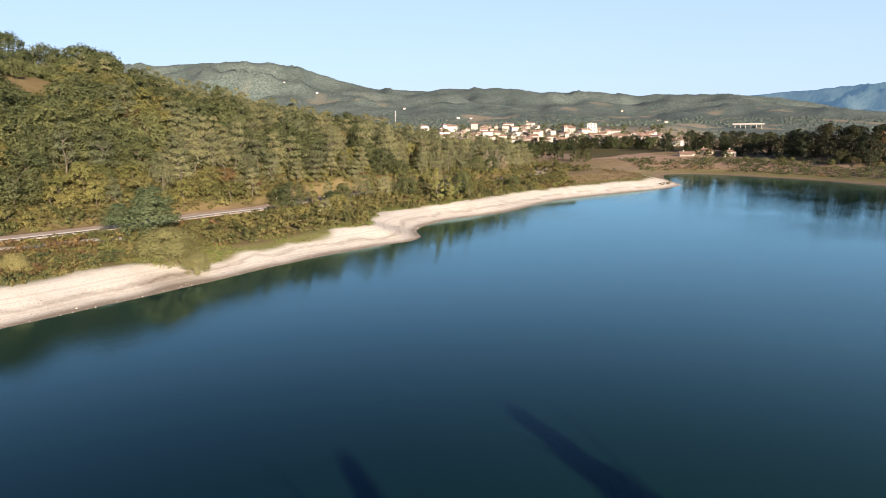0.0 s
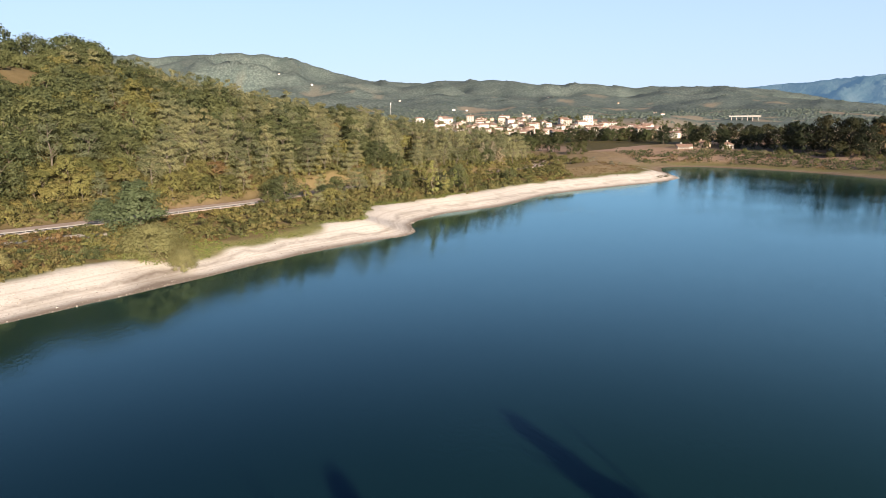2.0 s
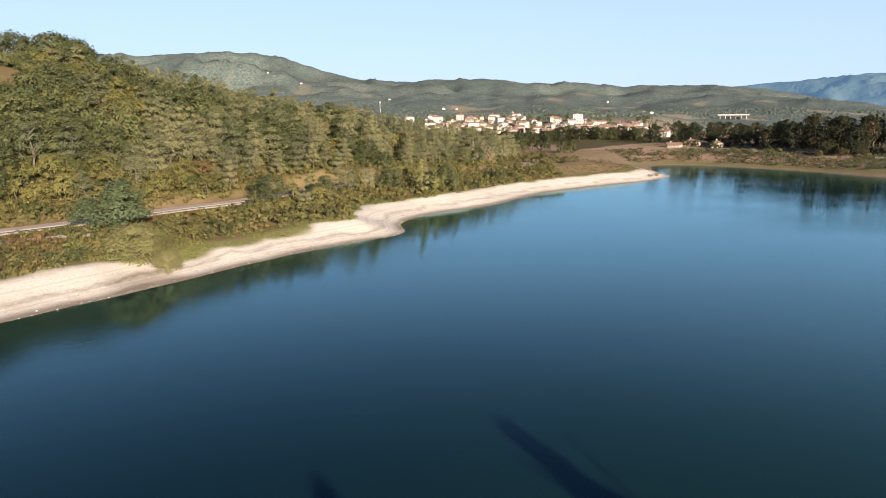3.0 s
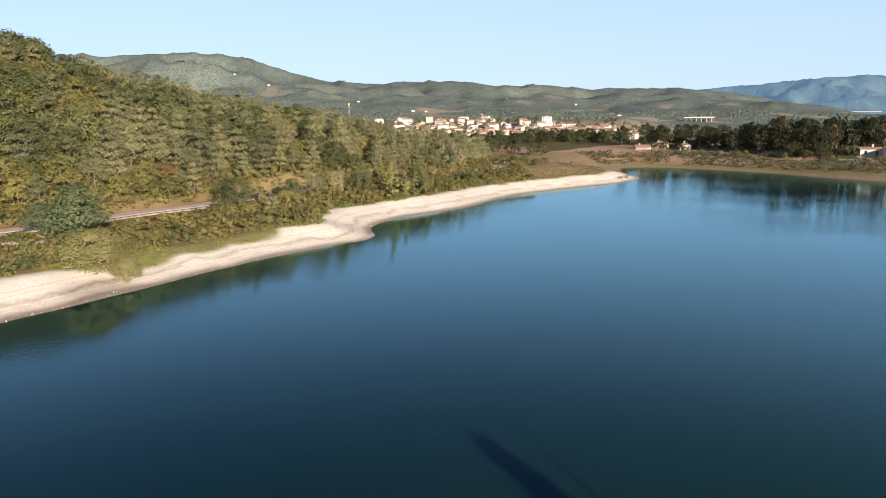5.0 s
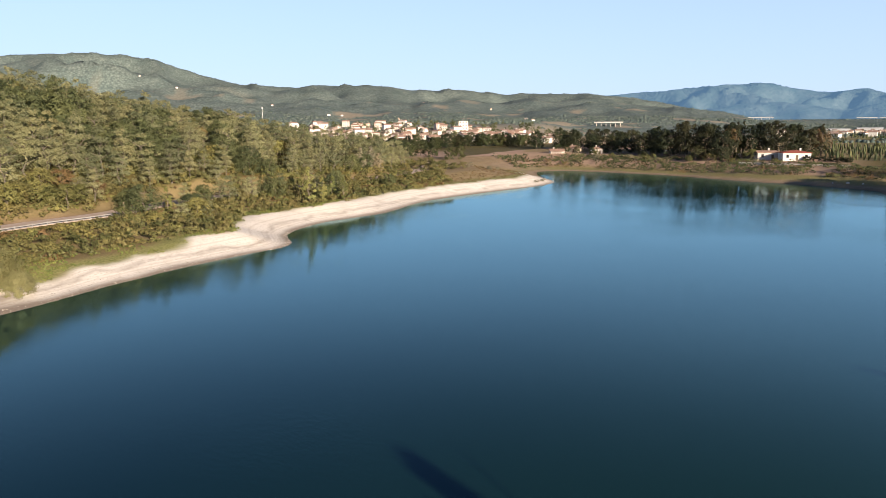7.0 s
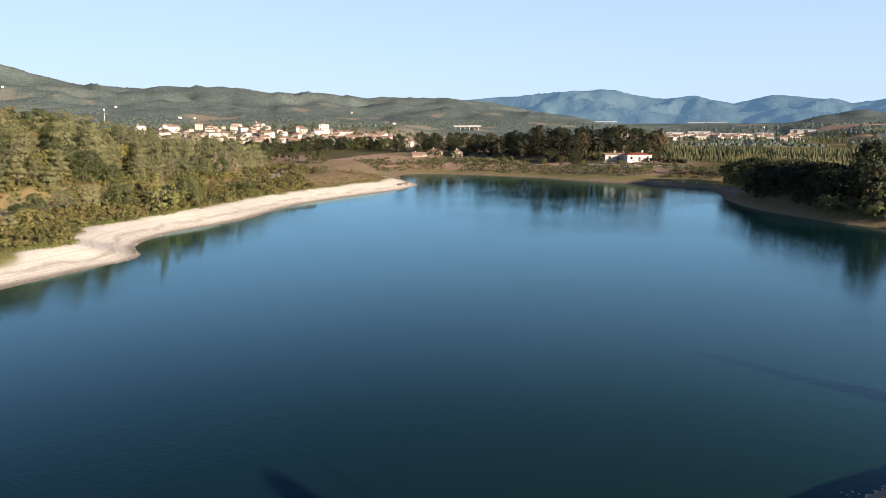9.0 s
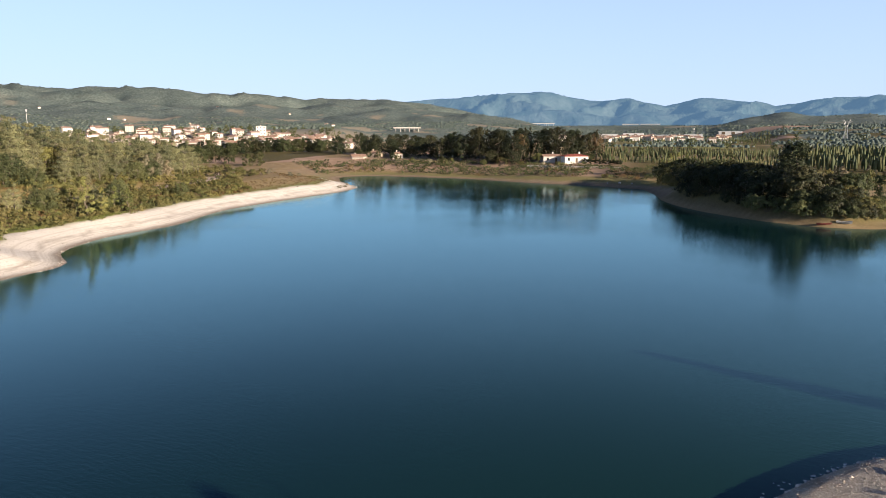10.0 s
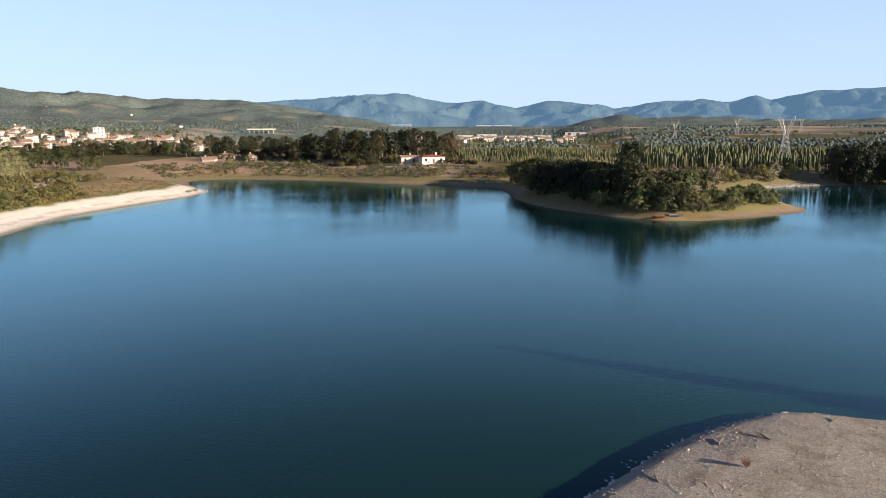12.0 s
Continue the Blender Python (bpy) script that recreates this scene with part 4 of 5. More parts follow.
    POPLAR.put(2, 199, 0.7, 0.95)
    POPLAR.put(8, 205, 0.65, 0.9)
    POPLAR.put(5, 208, 0.75, 0.8)
    for i in range(10):
        (BUSH, GOLD, BUSH)[i % 3].put(9 + 2.5 * i + rng.normal(0, 0.5), 233 + 3.1 * i + rng.normal(0, 0.5), rng.uniform(0.8, 1.15), 0.9)
    PALE.put(17, 268, 1.0, 1.05)
    PALE.put(21, 271, 1.1, 1.05)
    PALE.put(24, 274, 0.9, 1.0)
    for i in range(34):
        t = rng.uniform(0, 1)
        bx, by = -34 + 75 * t, 150 + 112 * t
        off = rng.uniform(0, 20)
        bx, by = bx - off * 0.8, by + off * 0.55
        if road_distance(np.array([bx]), np.array([by]))[0] > 6 and lake_distance(np.array([bx]), np.array([by]))[0] > 15:
            (BUSH, ACACIA, OAK, BUSH, YELLOW)[i % 5].put(bx, by, rng.uniform(0.45, 0.75) * (1.7 if i % 5 in (0, 3) else 1), rng.uniform(0.85, 1.1))
    # bushes on the dry spit
    for bx, by, s in ((62, 300, 1.0), (66, 310, 0.9), (70, 318, 0.9), (74, 301, 0.8), (79, 305, 0.7), (86, 272, 0.55), (89, 275, 0.5), (92, 281, 0.5),
                      (54, 305, 1.2), (58, 297, 1.0), (48, 292, 1.3), (44, 298, 1.5), (51, 318, 1.4)):
        (GREY if s < 0.95 else BUSH).put(bx, by, s)
    spit = scattered(40, 100, 240, 320, 2.4, 104)
    z, d = height(spit[:, 0], spit[:, 1])
    ok = (d > 11) & (d < 30)
    spit, z = spit[ok], z[ok]
    n = len(spit)
    wood_stuff("dry_tussocks", "rust", spit, z - 0.1, rng.uniform(0.25, 0.6, n), rng.uniform(0.6, 1.2, n), "bush", 4, 15, 0.21,
               "dry brown grass tussocks on the sandy spit", 61, trunks=False, category="grass")
    bank = scattered(-70, 20, 80, 205, 0.62, 105)
    z, d = height(bank[:, 0], bank[:, 1])
    jit = fbm(bank[:, 0] / 7, bank[:, 1] / 7, 3, 40)
    ok = (bank[:, 1] > 111) & (d > 7 + 2.5 * jit + 4 * step(bank[:, 1], 138, 150)) & (d < 15 + 2.5 * jit)
    ok &= fbm(bank[:, 0] / 5, bank[:, 1] / 5, 3, 97) + rng.normal(0, 0.15, len(bank)) > -0.12 - 0.05 * (d - 11)
    bank, z = bank[ok], z[ok]
    n = len(bank)
    wood_stuff("shore_grass", "green", bank, z - 0.05, rng.uniform(0.15, 0.6, n), rng.uniform(0.3, 0.8, n), "bush", 4, 11, 0.24,
               "fresh green grass and weeds above the sand", 62, trunks=False, category="grass")


def plant_far_shore():
    rng = np.random.default_rng(23)
    low = scattered(100, 240, 215, 400, 3.0, 106)
    z, d = height(low[:, 0], low[:, 1])
    mood = fbm(low[:, 0] / 12, low[:, 1] / 12, 3, 98) + rng.normal(0, 0.1, len(low))
    ok = (d > 11) & (d < 50) & (mood > -0.4 + 0.011 * (d - 11)) & (low[:, 1] + 0.3 * low[:, 0] > 285)
    low, z, d, mood = low[ok], z[ok], d[ok], mood[ok]
    for leaf, pick in (("oak", mood > 0), ("holm", (mood <= 0) & (mood > -0.16)), ("rust", (mood <= -0.16) & (mood > -0.24)), ("shrub", mood <= -0.24)):
        ids = np.nonzero(pick)[0]
        n = len(ids)
        wood_stuff("bank_scrub", leaf, low[ids], z[ids] - 0.2, rng.uniform(0.8, 2.4, n), rng.uniform(1.3, 2.4, n), "bush", 8, 20, 0.24,
                   "dark scrub along the far bank", 70 + n, trunks=False, category="scrub")
    for i, (bx, by) in enumerate(((163, 352), (168, 345), (176, 352), (150, 365), (190, 322), (184, 330), (200, 300), (155, 378), (196, 312), (172, 338), (203, 290), (160, 368))):
        (GREY, BUSH, GOLD)[i % 3].put(bx, by, rng.uniform(0.9, 1.5))
    # the park behind
    for px, py, s, t in ((196, 336, 1.0, 1.0), (203, 342, 0.95, 1.0), (190, 344, 1.05, 1.05), (199, 326, 0.9, 0.9), (212, 338, 1.0, 0.95), (219, 330, 0.95, 1.0),
                         (224, 322, 1.05, 1.0), (231, 316, 0.95, 1.0), (236, 312, 0.8, 1.0), (207, 352, 1.0, 1.0), (218, 346, 1.0, 1.0), (229, 336, 1.0, 1.0),
                         (238, 326, 0.9, 1.0), (246, 318, 0.9, 0.95), (188, 330, 0.55, 0.8), (195, 318, 0.5, 0.8), (182, 352, 0.9, 0.95), (176, 362, 0.8, 0.95), (184, 366, 0.9, 0.95), (196, 360, 1.0, 1.0), (170, 378, 0.75, 1.0), (178, 382, 0.8, 1.0), (190, 376, 0.9, 1.0)):
        DARK.put(px, py, s, t)
    for px, py, s in ((205, 331, 1.0), (209, 329, 1.1), (215, 325, 0.9), (201, 320, 0.6), (226, 314, 0.8), (222, 312, 0.6), (241, 309, 1.0), (216, 335, 1.1), (193, 338, 1.0), (228, 326, 1.1), (234, 320, 1.0), (186, 352, 0.9)):
        CYPRESS.put(px, py, s)
    for i in range(16):
        LAKE_TREE.put(182 + i * 4.2 + rng.normal(0, 1), 330 - i * 1.6 + rng.normal(0, 2), rng.uniform(0.4, 0.6), 0.8, "low dark tree at the park's edge")
    RUST.put(209, 336, 1.7, 1.3)
    RUST.put(243, 312, 1.5, 1.4)
    YELLOW.put(206, 312, 0.9, 0.9)
    for i in range(16):
        px, py = 152 + i * 4.6 + rng.normal(0, 1.5), 424 - i * 2.6 + rng.normal(0, 3)
        DARK.put(px, py, rng.uniform(0.55, 0.75), rng.uniform(0.85, 1.05))
    for i in range(12):
        px, py = 140 + i * 6 + rng.normal(0, 2), 450 + rng.normal(0, 6)
        DARK.put(px, py, rng.uniform(0.6, 0.8), 1.0)
    for i in range(52):
        t = i / 51
        px, py = 20 + 135 * t + rng.normal(0, 2), 470 + 40 * math.sin(t * 2.6) + rng.normal(0, 5)
        (LAKE_TREE, DARK, LAKE_TREE)[i % 3].put(px, py, rng.uniform(0.9, 1.35) * (0.5 if i % 3 == 1 else 1), rng.uniform(0.8, 1.0))
    for px, py, s in ((38, 395, 1.2), (44, 402, 1.3), (52, 398, 1.1), (60, 405, 1.2), (66, 398, 1.0), (48, 410, 1.2), (34, 404, 1.2), (76, 372, 0.9), (70, 368, 0.8)):
        LAKE_TREE.put(px, py, s)
    for px, py in ((146, 400), (151, 396), (142, 404), (168, 398), (156, 385), (165, 390)):
        LAKE_TREE.put(px, py, rng.uniform(0.55, 0.75), 0.85)


def plant_headland():
    rng = np.random.default_rng(29)
    pts = scattered(150, 235, 100, 215, 4.6, 107)
    z, d = height(pts[:, 0], pts[:, 1])
    west_side = (pts[:, 0] < 172) & (pts[:, 1] > 114)
    ok = (d > np.where(west_side, 4.0, 6.5)) & (d < 26)
    for (px, py), dd in zip(pts[ok], d[ok]):
        front = py < 128
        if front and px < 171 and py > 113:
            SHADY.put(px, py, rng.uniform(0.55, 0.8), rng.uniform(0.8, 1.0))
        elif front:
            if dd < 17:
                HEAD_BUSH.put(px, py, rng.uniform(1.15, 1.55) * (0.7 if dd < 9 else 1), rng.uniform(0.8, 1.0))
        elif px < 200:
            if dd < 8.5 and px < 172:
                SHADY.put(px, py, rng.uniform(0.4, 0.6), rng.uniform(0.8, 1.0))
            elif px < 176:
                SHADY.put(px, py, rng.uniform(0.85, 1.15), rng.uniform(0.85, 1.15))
            elif dd < 8.5:
                BUSH.put(px, py, rng.uniform(1.0, 1.5), rng.uniform(0.9, 1.2))
            elif rng.uniform() < 0.8:
                LAKE_TREE.put(px, py, rng.uniform(0.9, 1.15), rng.uniform(0.9, 1.15))
    for px, py, grow in ((159.5, 121, 1.3), (157.8, 125, 1.5), (156.6, 130, 1.4), (156.8, 135, 1.5), (157.5, 140, 1.4), (162, 118.5, 1.3), (164.5, 116, 1.2), (160, 127, 1.7)):
        HEAD_BUSH.put(px, py, grow, 1.0)
    DARK.put(174, 141, 0.92, 1.02, "tall dark broadleaf tree on the headland")
    DARK.put(172, 152, 0.6, 0.9, "tall dark broadleaf tree on the headland")
    CYPRESS.put(181, 133, 0.6)
    POPLAR.put(170, 128, 0.62, 0.75)
    POPLAR.put(158, 130, 0.4, 0.8)
    YELLOW.put(168, 116, 0.85, 0.9)
    YELLOW.put(173, 124, 0.9, 1.0)
    for i in range(15):
        PALE.put(214 + i * 6.2 + rng.normal(0, 1.2), 170 - i * 0.9 + rng.normal(0, 3), rng.uniform(0.8, 1.05), rng.uniform(0.8, 1.0))
        if i % 3 == 1:
            YELLOW.put(216 + i * 6.2, 165 - i * 0.9, rng.uniform(0.8, 1.0), rng.uniform(0.9, 1.1))
        if i % 2 == 0:
            BUSH.put(218 + i * 5.4, 157 - i * 0.2 + rng.normal(0, 2), rng.uniform(0.8, 1.3))
    for px, py, s in ((212, 226, 0.85), (214.5, 224, 0.9), (217, 222, 0.8), (219.5, 220, 0.75), (209.5, 228, 0.7)):
        POPLAR.put(px, py, s)
    for i in range(8):
        t = i / 7
        DARK.put(306 + 20 * t + rng.normal(0, 1), 138 - 44 * t + rng.normal(0, 1.5), rng.uniform(0.75, 0.95), rng.uniform(0.85, 1.0), "dark broadleaf tree on the eastern bank")
        DARK.put(316 + 22 * t + rng.normal(0, 1), 142 - 44 * t + rng.normal(0, 1.5), rng.uniform(0.8, 1.0), rng.uniform(0.85, 1.0), "dark broadleaf tree on the eastern bank")
    # poplar plantation on the plain
    rows = []
    turn = radians(57)
    for k in range(17):
        far = 352 + k * (17 if k < 9 else 45)
        for s in np.arange(-0.34 * far, 0.36 * far, 1.9):
            if fbm(np.array([s / 30.0]), np.array([k * 1.7]), 2, 120)[0] > (-0.5 if k < 9 else -0.3):
                a, b = far + rng.normal(0, 0.6), s + rng.normal(0, 0.6)
                rows.append((a * math.sin(turn) + b * math.cos(turn), a * math.cos(turn) - b * math.sin(turn)))
    rows = np.array(rows)
    z, d = height(rows[:, 0], rows[:, 1])
    bearing = np.degrees(np.arctan2(rows[:, 0], rows[:, 1]))
    ok = (d > 20) & ((np.hypot(rows[:, 0], rows[:, 1]) < 560) | (bearing < 51))
    rows, z = rows[ok], z[ok]
    n = len(rows)
    east = step(np.degrees(np.arctan2(rows[:, 0], rows[:, 1])), 50, 54)
    grown = rng.uniform(0.55, 0.92, n) * (0.6 + 0.4 * east)
    v, f = far_crowns(rng, rows[:, 0], rows[:, 1], z - 0.2, grown, ((0.5, 0.5), (1.8, 0.95), (3.8, 0.85), (5.6, 0.5)), 5, (0.4, 1.4))
    ob = mesh_object("poplar_plantation", v, f, LEAF["plain"])
    set_tint(ob, np.repeat(rng.uniform(0, 1, n), 21), rng.uniform(0, 1, n * 21))
    tagged(ob, "rows of slender poplars on the plain", "plantation", kind="stuff")
    mix = scattered(240, 900, 150, 720, 46, 108)
    z, d = height(mix[:, 0], mix[:, 1])
    ok = (d > 35) & (np.degrees(np.arctan2(mix[:, 0], mix[:, 1])) > 36)
    mix, z = mix[ok], z[ok]
    n = len(mix)
    wood_stuff("plain_trees", "oak", mix, z - 0.2, rng.uniform(3, 6, n), rng.uniform(1.8, 3.2, n), "full", 12, 22, 0.5,
               "scattered trees and hedges on the plain", 82, category="trees")


def far_crowns(rng, x, y, z, size, rings, sides, uneven=(0.7, 1.25)):
    """Uneven low crowns, each with a few sides, the given (height, width) rings and a tip."""
    n = len(x)
    v = []
    for hgt, wide in rings:
        a = np.arange(sides)[None] * 6.2832 / sides + rng.uniform(0, 1, (n, 1))
        w = size[:, None] * wide * rng.uniform(*uneven, (n, sides))
        up = size[:, None] * (hgt * 1.4 - 0.15 + rng.uniform(-0.15, 0.15, (n, sides)))
        v.append(np.stack([x[:, None] + w * np.cos(a), y[:, None] + w * np.sin(a), z[:, None] + up], -1))
    v.append(np.stack([x, y, z + size * (rings[-1][0] * 1.4 + rng.uniform(0.15, 0.5, n))], -1)[:, None])
    v = np.concatenate(v, 1)
    f, last = [], sides * (len(rings) - 1)
    for k in range(sides):
        j = (k + 1) % sides
        for r in range(len(rings) - 1):
            a = sides * r
            f += [(a + k, a + j, a + sides + j), (a + k, a + sides + j, a + sides + k)]
        f.append((last + k, last + j, last + sides))
    count = sides * len(rings) + 1
    return v.reshape(-1, 3), (np.array(f)[None] + (np.arange(n) * count)[:, None, None]).reshape(-1, 3)


def plant_far_woods():
    """Woods of the far hills: small uneven crowns past counting."""
    rng = np.random.default_rng(31)
    for lo, hi, n, rings, grow, sides in ((560, 1000, 13000, ((0.1, 0.9), (0.75, 0.8)), 0.56, 5), (950, 1500, 15000, ((0.0, 0.95), (0.6, 0.8)), 0.58, 4),
                                          (1400, 2700, 20000, ((0.0, 1.0), (0.5, 0.85)), 0.5, 3)):
        az = np.radians(rng.uniform(-38, 76, n))
        r = np.sqrt(rng.uniform(lo ** 2, hi ** 2, n)) if lo < 1000 else lo + (hi - lo) * rng.uniform(0, 1, n) ** 1.15
        x, y = r * np.sin(az), r * np.cos(az)
        z, d = height(x, y)
        for shift in (0.995, 1.005):
            z = np.minimum(z, height(x * shift, y * shift)[0])
        low = (z < 22) & ((np.degrees(az) < 51) | (r < 690))
        patch = fbm(x / 45, y / 45, 3, 65)
        keep = np.where(low & (r < 1200), (patch > 0.1) & (r > 620) & (rng.uniform(size=n) < 0.7), clearings(x, y, r) < 0.5)
        for fx, fy, a, b, turn in FIELDS:
            keep &= np.hypot(x - fx, y - fy) > 0.8 * max(a, b)
        x, y, z, r = x[keep], y[keep], z[keep], r[keep]
        size = grow * (2.2 + r / 600) * rng.uniform(0.65, 1.35, len(x))
        v, f = far_crowns(rng, x, y, z - 0.0007 * r, size, rings, sides)
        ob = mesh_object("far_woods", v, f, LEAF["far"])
        each = sides * 2 + 1
        set_tint(ob, np.repeat(rng.uniform(0, 1, len(x)), each), np.repeat(rng.uniform(0, 1, len(x)), each))
        tagged(ob, "dense green woods covering the far hills", "woods", kind="stuff")


def plant_town_trees():
    """Garden and street trees between the houses of the town."""
    rng = np.random.default_rng(33)
    n = 420
    az, r = np.radians(rng.uniform(-2, 21, n)), rng.uniform(560, 940, n)
    pts = np.stack([r * np.sin(az), r * np.cos(az)], 1)
    z, d = height(pts[:, 0], pts[:, 1])
    wood_stuff("garden_trees", "oak", pts, z - 0.2, rng.uniform(4, 8, n), rng.uniform(1.8, 3.4, n), "full", 9, 12, 0.75,
               "dark garden trees between the town houses", 83, category="trees")


def plant_near_bank():
    """Tall trees on the near bank; their long shadows lie on the water."""
    kind = Kind("trees on the near bank", variants(2, tree, "tall_poplar", "poplar", "cone", 18, 3.6, seed=41, clumps=110, per=46, size=0.37,
                label="tall tapering tree on the near bank"))
    for tx, ty in ((5.5, 58), (51.5, 67.5), (-7.4, 48)):
        length = 20.3 / math.tan(SUN_ELEV)
        kind.put(tx + SUN_DIR.x * length, ty + SUN_DIR.y * length, 1.0)


plant_hillside()
plant_shore_strip()
plant_far_shore()
plant_headland()
plant_far_woods()
plant_town_trees()
plant_near_bank()


# ---- road ----
def offset_line(line, side):
    d = np.gradient(line, axis=0)
    d = d / np.linalg.norm(d, axis=1, keepdims=True)
    return line + side * np.stack([d[:, 1], -d[:, 0]], 1)


def swept(name, line, zs, profile, material, parent=None, label=""):
    """A profile of (across, up) carried along a plan line; across is positive towards the lake."""
    rows = [np.concatenate([offset_line(line, a), (zs + u)[:, None]], 1) for a, u in profile]
    v = np.stack(rows, 1).reshape(-1, 3)
    k = len(profile)
    ob = mesh_object(name, v, sheet_faces(len(line), k, False), material, parent, label=label)
    ob.data.polygons.foreach_set("use_smooth", np.zeros(len(ob.data.polygons), bool))
    return ob


def build_road():
    zs = np.full(len(ROAD), ROAD_Z)
    road = swept("road", ROAD, zs, [(-3.0, -0.1), (-2.8, 0.2), (0, 0.12), (3.3, 0.0), (3.5, -0.3)], ASPHALT)
    tagged(road, "pale sunlit asphalt lane along the hill's foot", "road", kind="structure")
    line = ROAD[6:42]
    pts, left = [line[0]], 0.0
    for a, b in zip(line, line[1:]):
        n = max(1, int(np.linalg.norm(b - a)))
        pts += [a + (b - a) * (i + 1) / n for i in range(n)]
    line = np.array(pts)
    rail = tagged(new("guardrail"), "long galvanised steel guardrail beside the road", "guardrail")
    z = np.full(len(line), ROAD_Z)
    wave = [(3.62, 0.58), (3.70, 0.56), (3.64, 0.49), (3.64, 0.44), (3.70, 0.37), (3.62, 0.34), (3.58, 0.36), (3.58, 0.56)]
    swept("beam", line, z, wave, RAIL_PAINT, rail, "ribbed steel beam")
    swept("lower_beam", line, z, [(3.62, 0.2), (3.67, 0.18), (3.67, 0.1), (3.62, 0.08)], RAIL_PAINT, rail, "narrow lower steel strip")
    bm = bmesh.new()
    box(bm, 0, 0, -0.45, 0.12, 0.1, 1.1, bevel=0.015)
    first = part("post", bm, STEEL, rail)
    posts = offset_line(line, 3.55)[::3]
    for i, (px, py) in enumerate(posts):
        ob = first if i == 0 else new("post", first.data)
        ob.parent = rail
        ob.location = (px, py, ROAD_Z)
    post = tagged(new("roadside_pole"), "short weathered wooden pole at the rail's end", "pole")
    bm = bmesh.new()
    tube(bm, (0, 0, -0.4), (0, 0, 2.6), 0.14, 0.11, 8)
    part("shaft", bm, WOOD, post)
    bm = bmesh.new()
    tube(bm, (0, 0, 2.6), (0, 0, 2.68), 0.15, 0.05, 8)
    part("cap", bm, WOOD, post)
    px, py = offset_line(ROAD, 3.6)[41]
    post.location = (px, py, ground_z(px, py))


# ---- houses ----
def roof_bm(w, d, h, rise, over=0.45, hip=True):
    bm = bmesh.new()
    a, b = w / 2 + over, d / 2 + over
    ridge = max(0.2, a - b) if hip else a
    low = [bm.verts.new(p) for p in ((-a, -b, h), (a, -b, h), (a, b, h), (-a, b, h))]
    eave = [bm.verts.new((v.co.x, v.co.y, h + 0.16)) for v in low]
    top = [bm.verts.new((-ridge, 0, h + rise)), bm.verts.new((ridge, 0, h + rise))]
    bm.faces.new(low[::-1])
    for i in range(4):
        bm.faces.new((low[i], low[(i + 1) % 4], eave[(i + 1) % 4], eave[i]))
    bm.faces.new((eave[0], eave[1], top[1], top[0]))
    bm.faces.new((eave[2], eave[3], top[0], top[1]))
    bm.faces.new((eave[1], eave[2], top[1]))
    bm.faces.new((eave[3], eave[0], top[0]))
    return bm


WINDOW_MESH = {}


def window_part(parent, x, y, z, turn, w=1.1, h=1.4):
    key = (w, h)
    if key not in WINDOW_MESH:
        bm = bmesh.new()
        box(bm, 0, 0, -h / 2, w, 0.10, h)
        pane = part("window", bm, GLASS, parent)
        bm = bmesh.new()
        box(bm, 0, -0.02, -h / 2 - 0.1, w + 0.3, 0.24, 0.1)
        sill = part("sill", bm, CONCRETE, pane)
        WINDOW_MESH[key] = (pane.data, sill.data)
    else:
        pane = new("window", WINDOW_MESH[key][0])
        pane.parent = parent
        sill = new("sill", WINDOW_MESH[key][1])
        sill.parent = pane
    pane.matrix_basis = pose(x, y, z, 0, 0, turn)
    return pane


def house(name, w, d, storeys, wall, roof, seed, hip=True, label="", windows=True, rise=None, portico=False):
    """Walls, roof, chimney, windows with sills on the faces that can be seen, and a door."""
    rng = np.random.default_rng(seed)
    top = tagged(new(name), label, "house")
    h = 3.1 * storeys
    bm = bmesh.new()
    box(bm, 0, 0, -1.2, w, d, h + 1.2, bevel=0.03)
    part("wall", bm, wall, top)
    r = rise or 0.19 * d + 0.5
    roofing = part("roof", roof_bm(w, d, h + 0.004, r, hip=hip), roof, top)
    bm = bmesh.new()
    cx = w * rng.uniform(-0.25, 0.25)
    box(bm, cx, d * 0.12, h + r * 0.35, 0.7, 0.7, r * 0.65 + 0.9, bevel=0.03)
    box(bm, cx, d * 0.12, h + r + 0.9, 0.9, 0.9, 0.14)
    part("chimney", bm, wall, roofing)
    if windows:
        n = max(2, int(w / 3.2))
        for s in range(storeys):
            for i in range(n):
                x = (i + 0.5 - n / 2) * w / n
                if s == 0 and i == n // 2:
                    bm = bmesh.new()
                    box(bm, x, -d / 2 - 0.02, 0, 1.1, 0.12, 2.2, bevel=0.02)
                    part("door", bm, SHUTTER, top)
                else:
                    window_part(top, x, -d / 2, s * 3.1 + 1.7, 0)
            window_part(top, w / 2, 0, s * 3.1 + 1.7, 90)
    if portico:
        bm = bmesh.new()
        box(bm, 0, -d / 2 - 1.6, 2.7, w, 3.2, 0.25, bevel=0.03)
        part("porch_roof", bm, roof, top)
        for i in range(6):
            bm = bmesh.new()
            box(bm, (i - 2.5) * (w - 0.6) / 5, -d / 2 - 2.9, -0.8, 0.4, 0.4, 3.5, bevel=0.04)
            part("pillar", bm, wall, top)
    return top


def facing(x, y, lean=0.0, sink=0.0):
    """A pose on the ground whose front looks towards the lake's middle."""
    turn = -math.degrees(math.atan2(x - 40, y - 40)) + lean
    return pose(x, y, ground_z(x, y) - sink, 0, 0, turn)


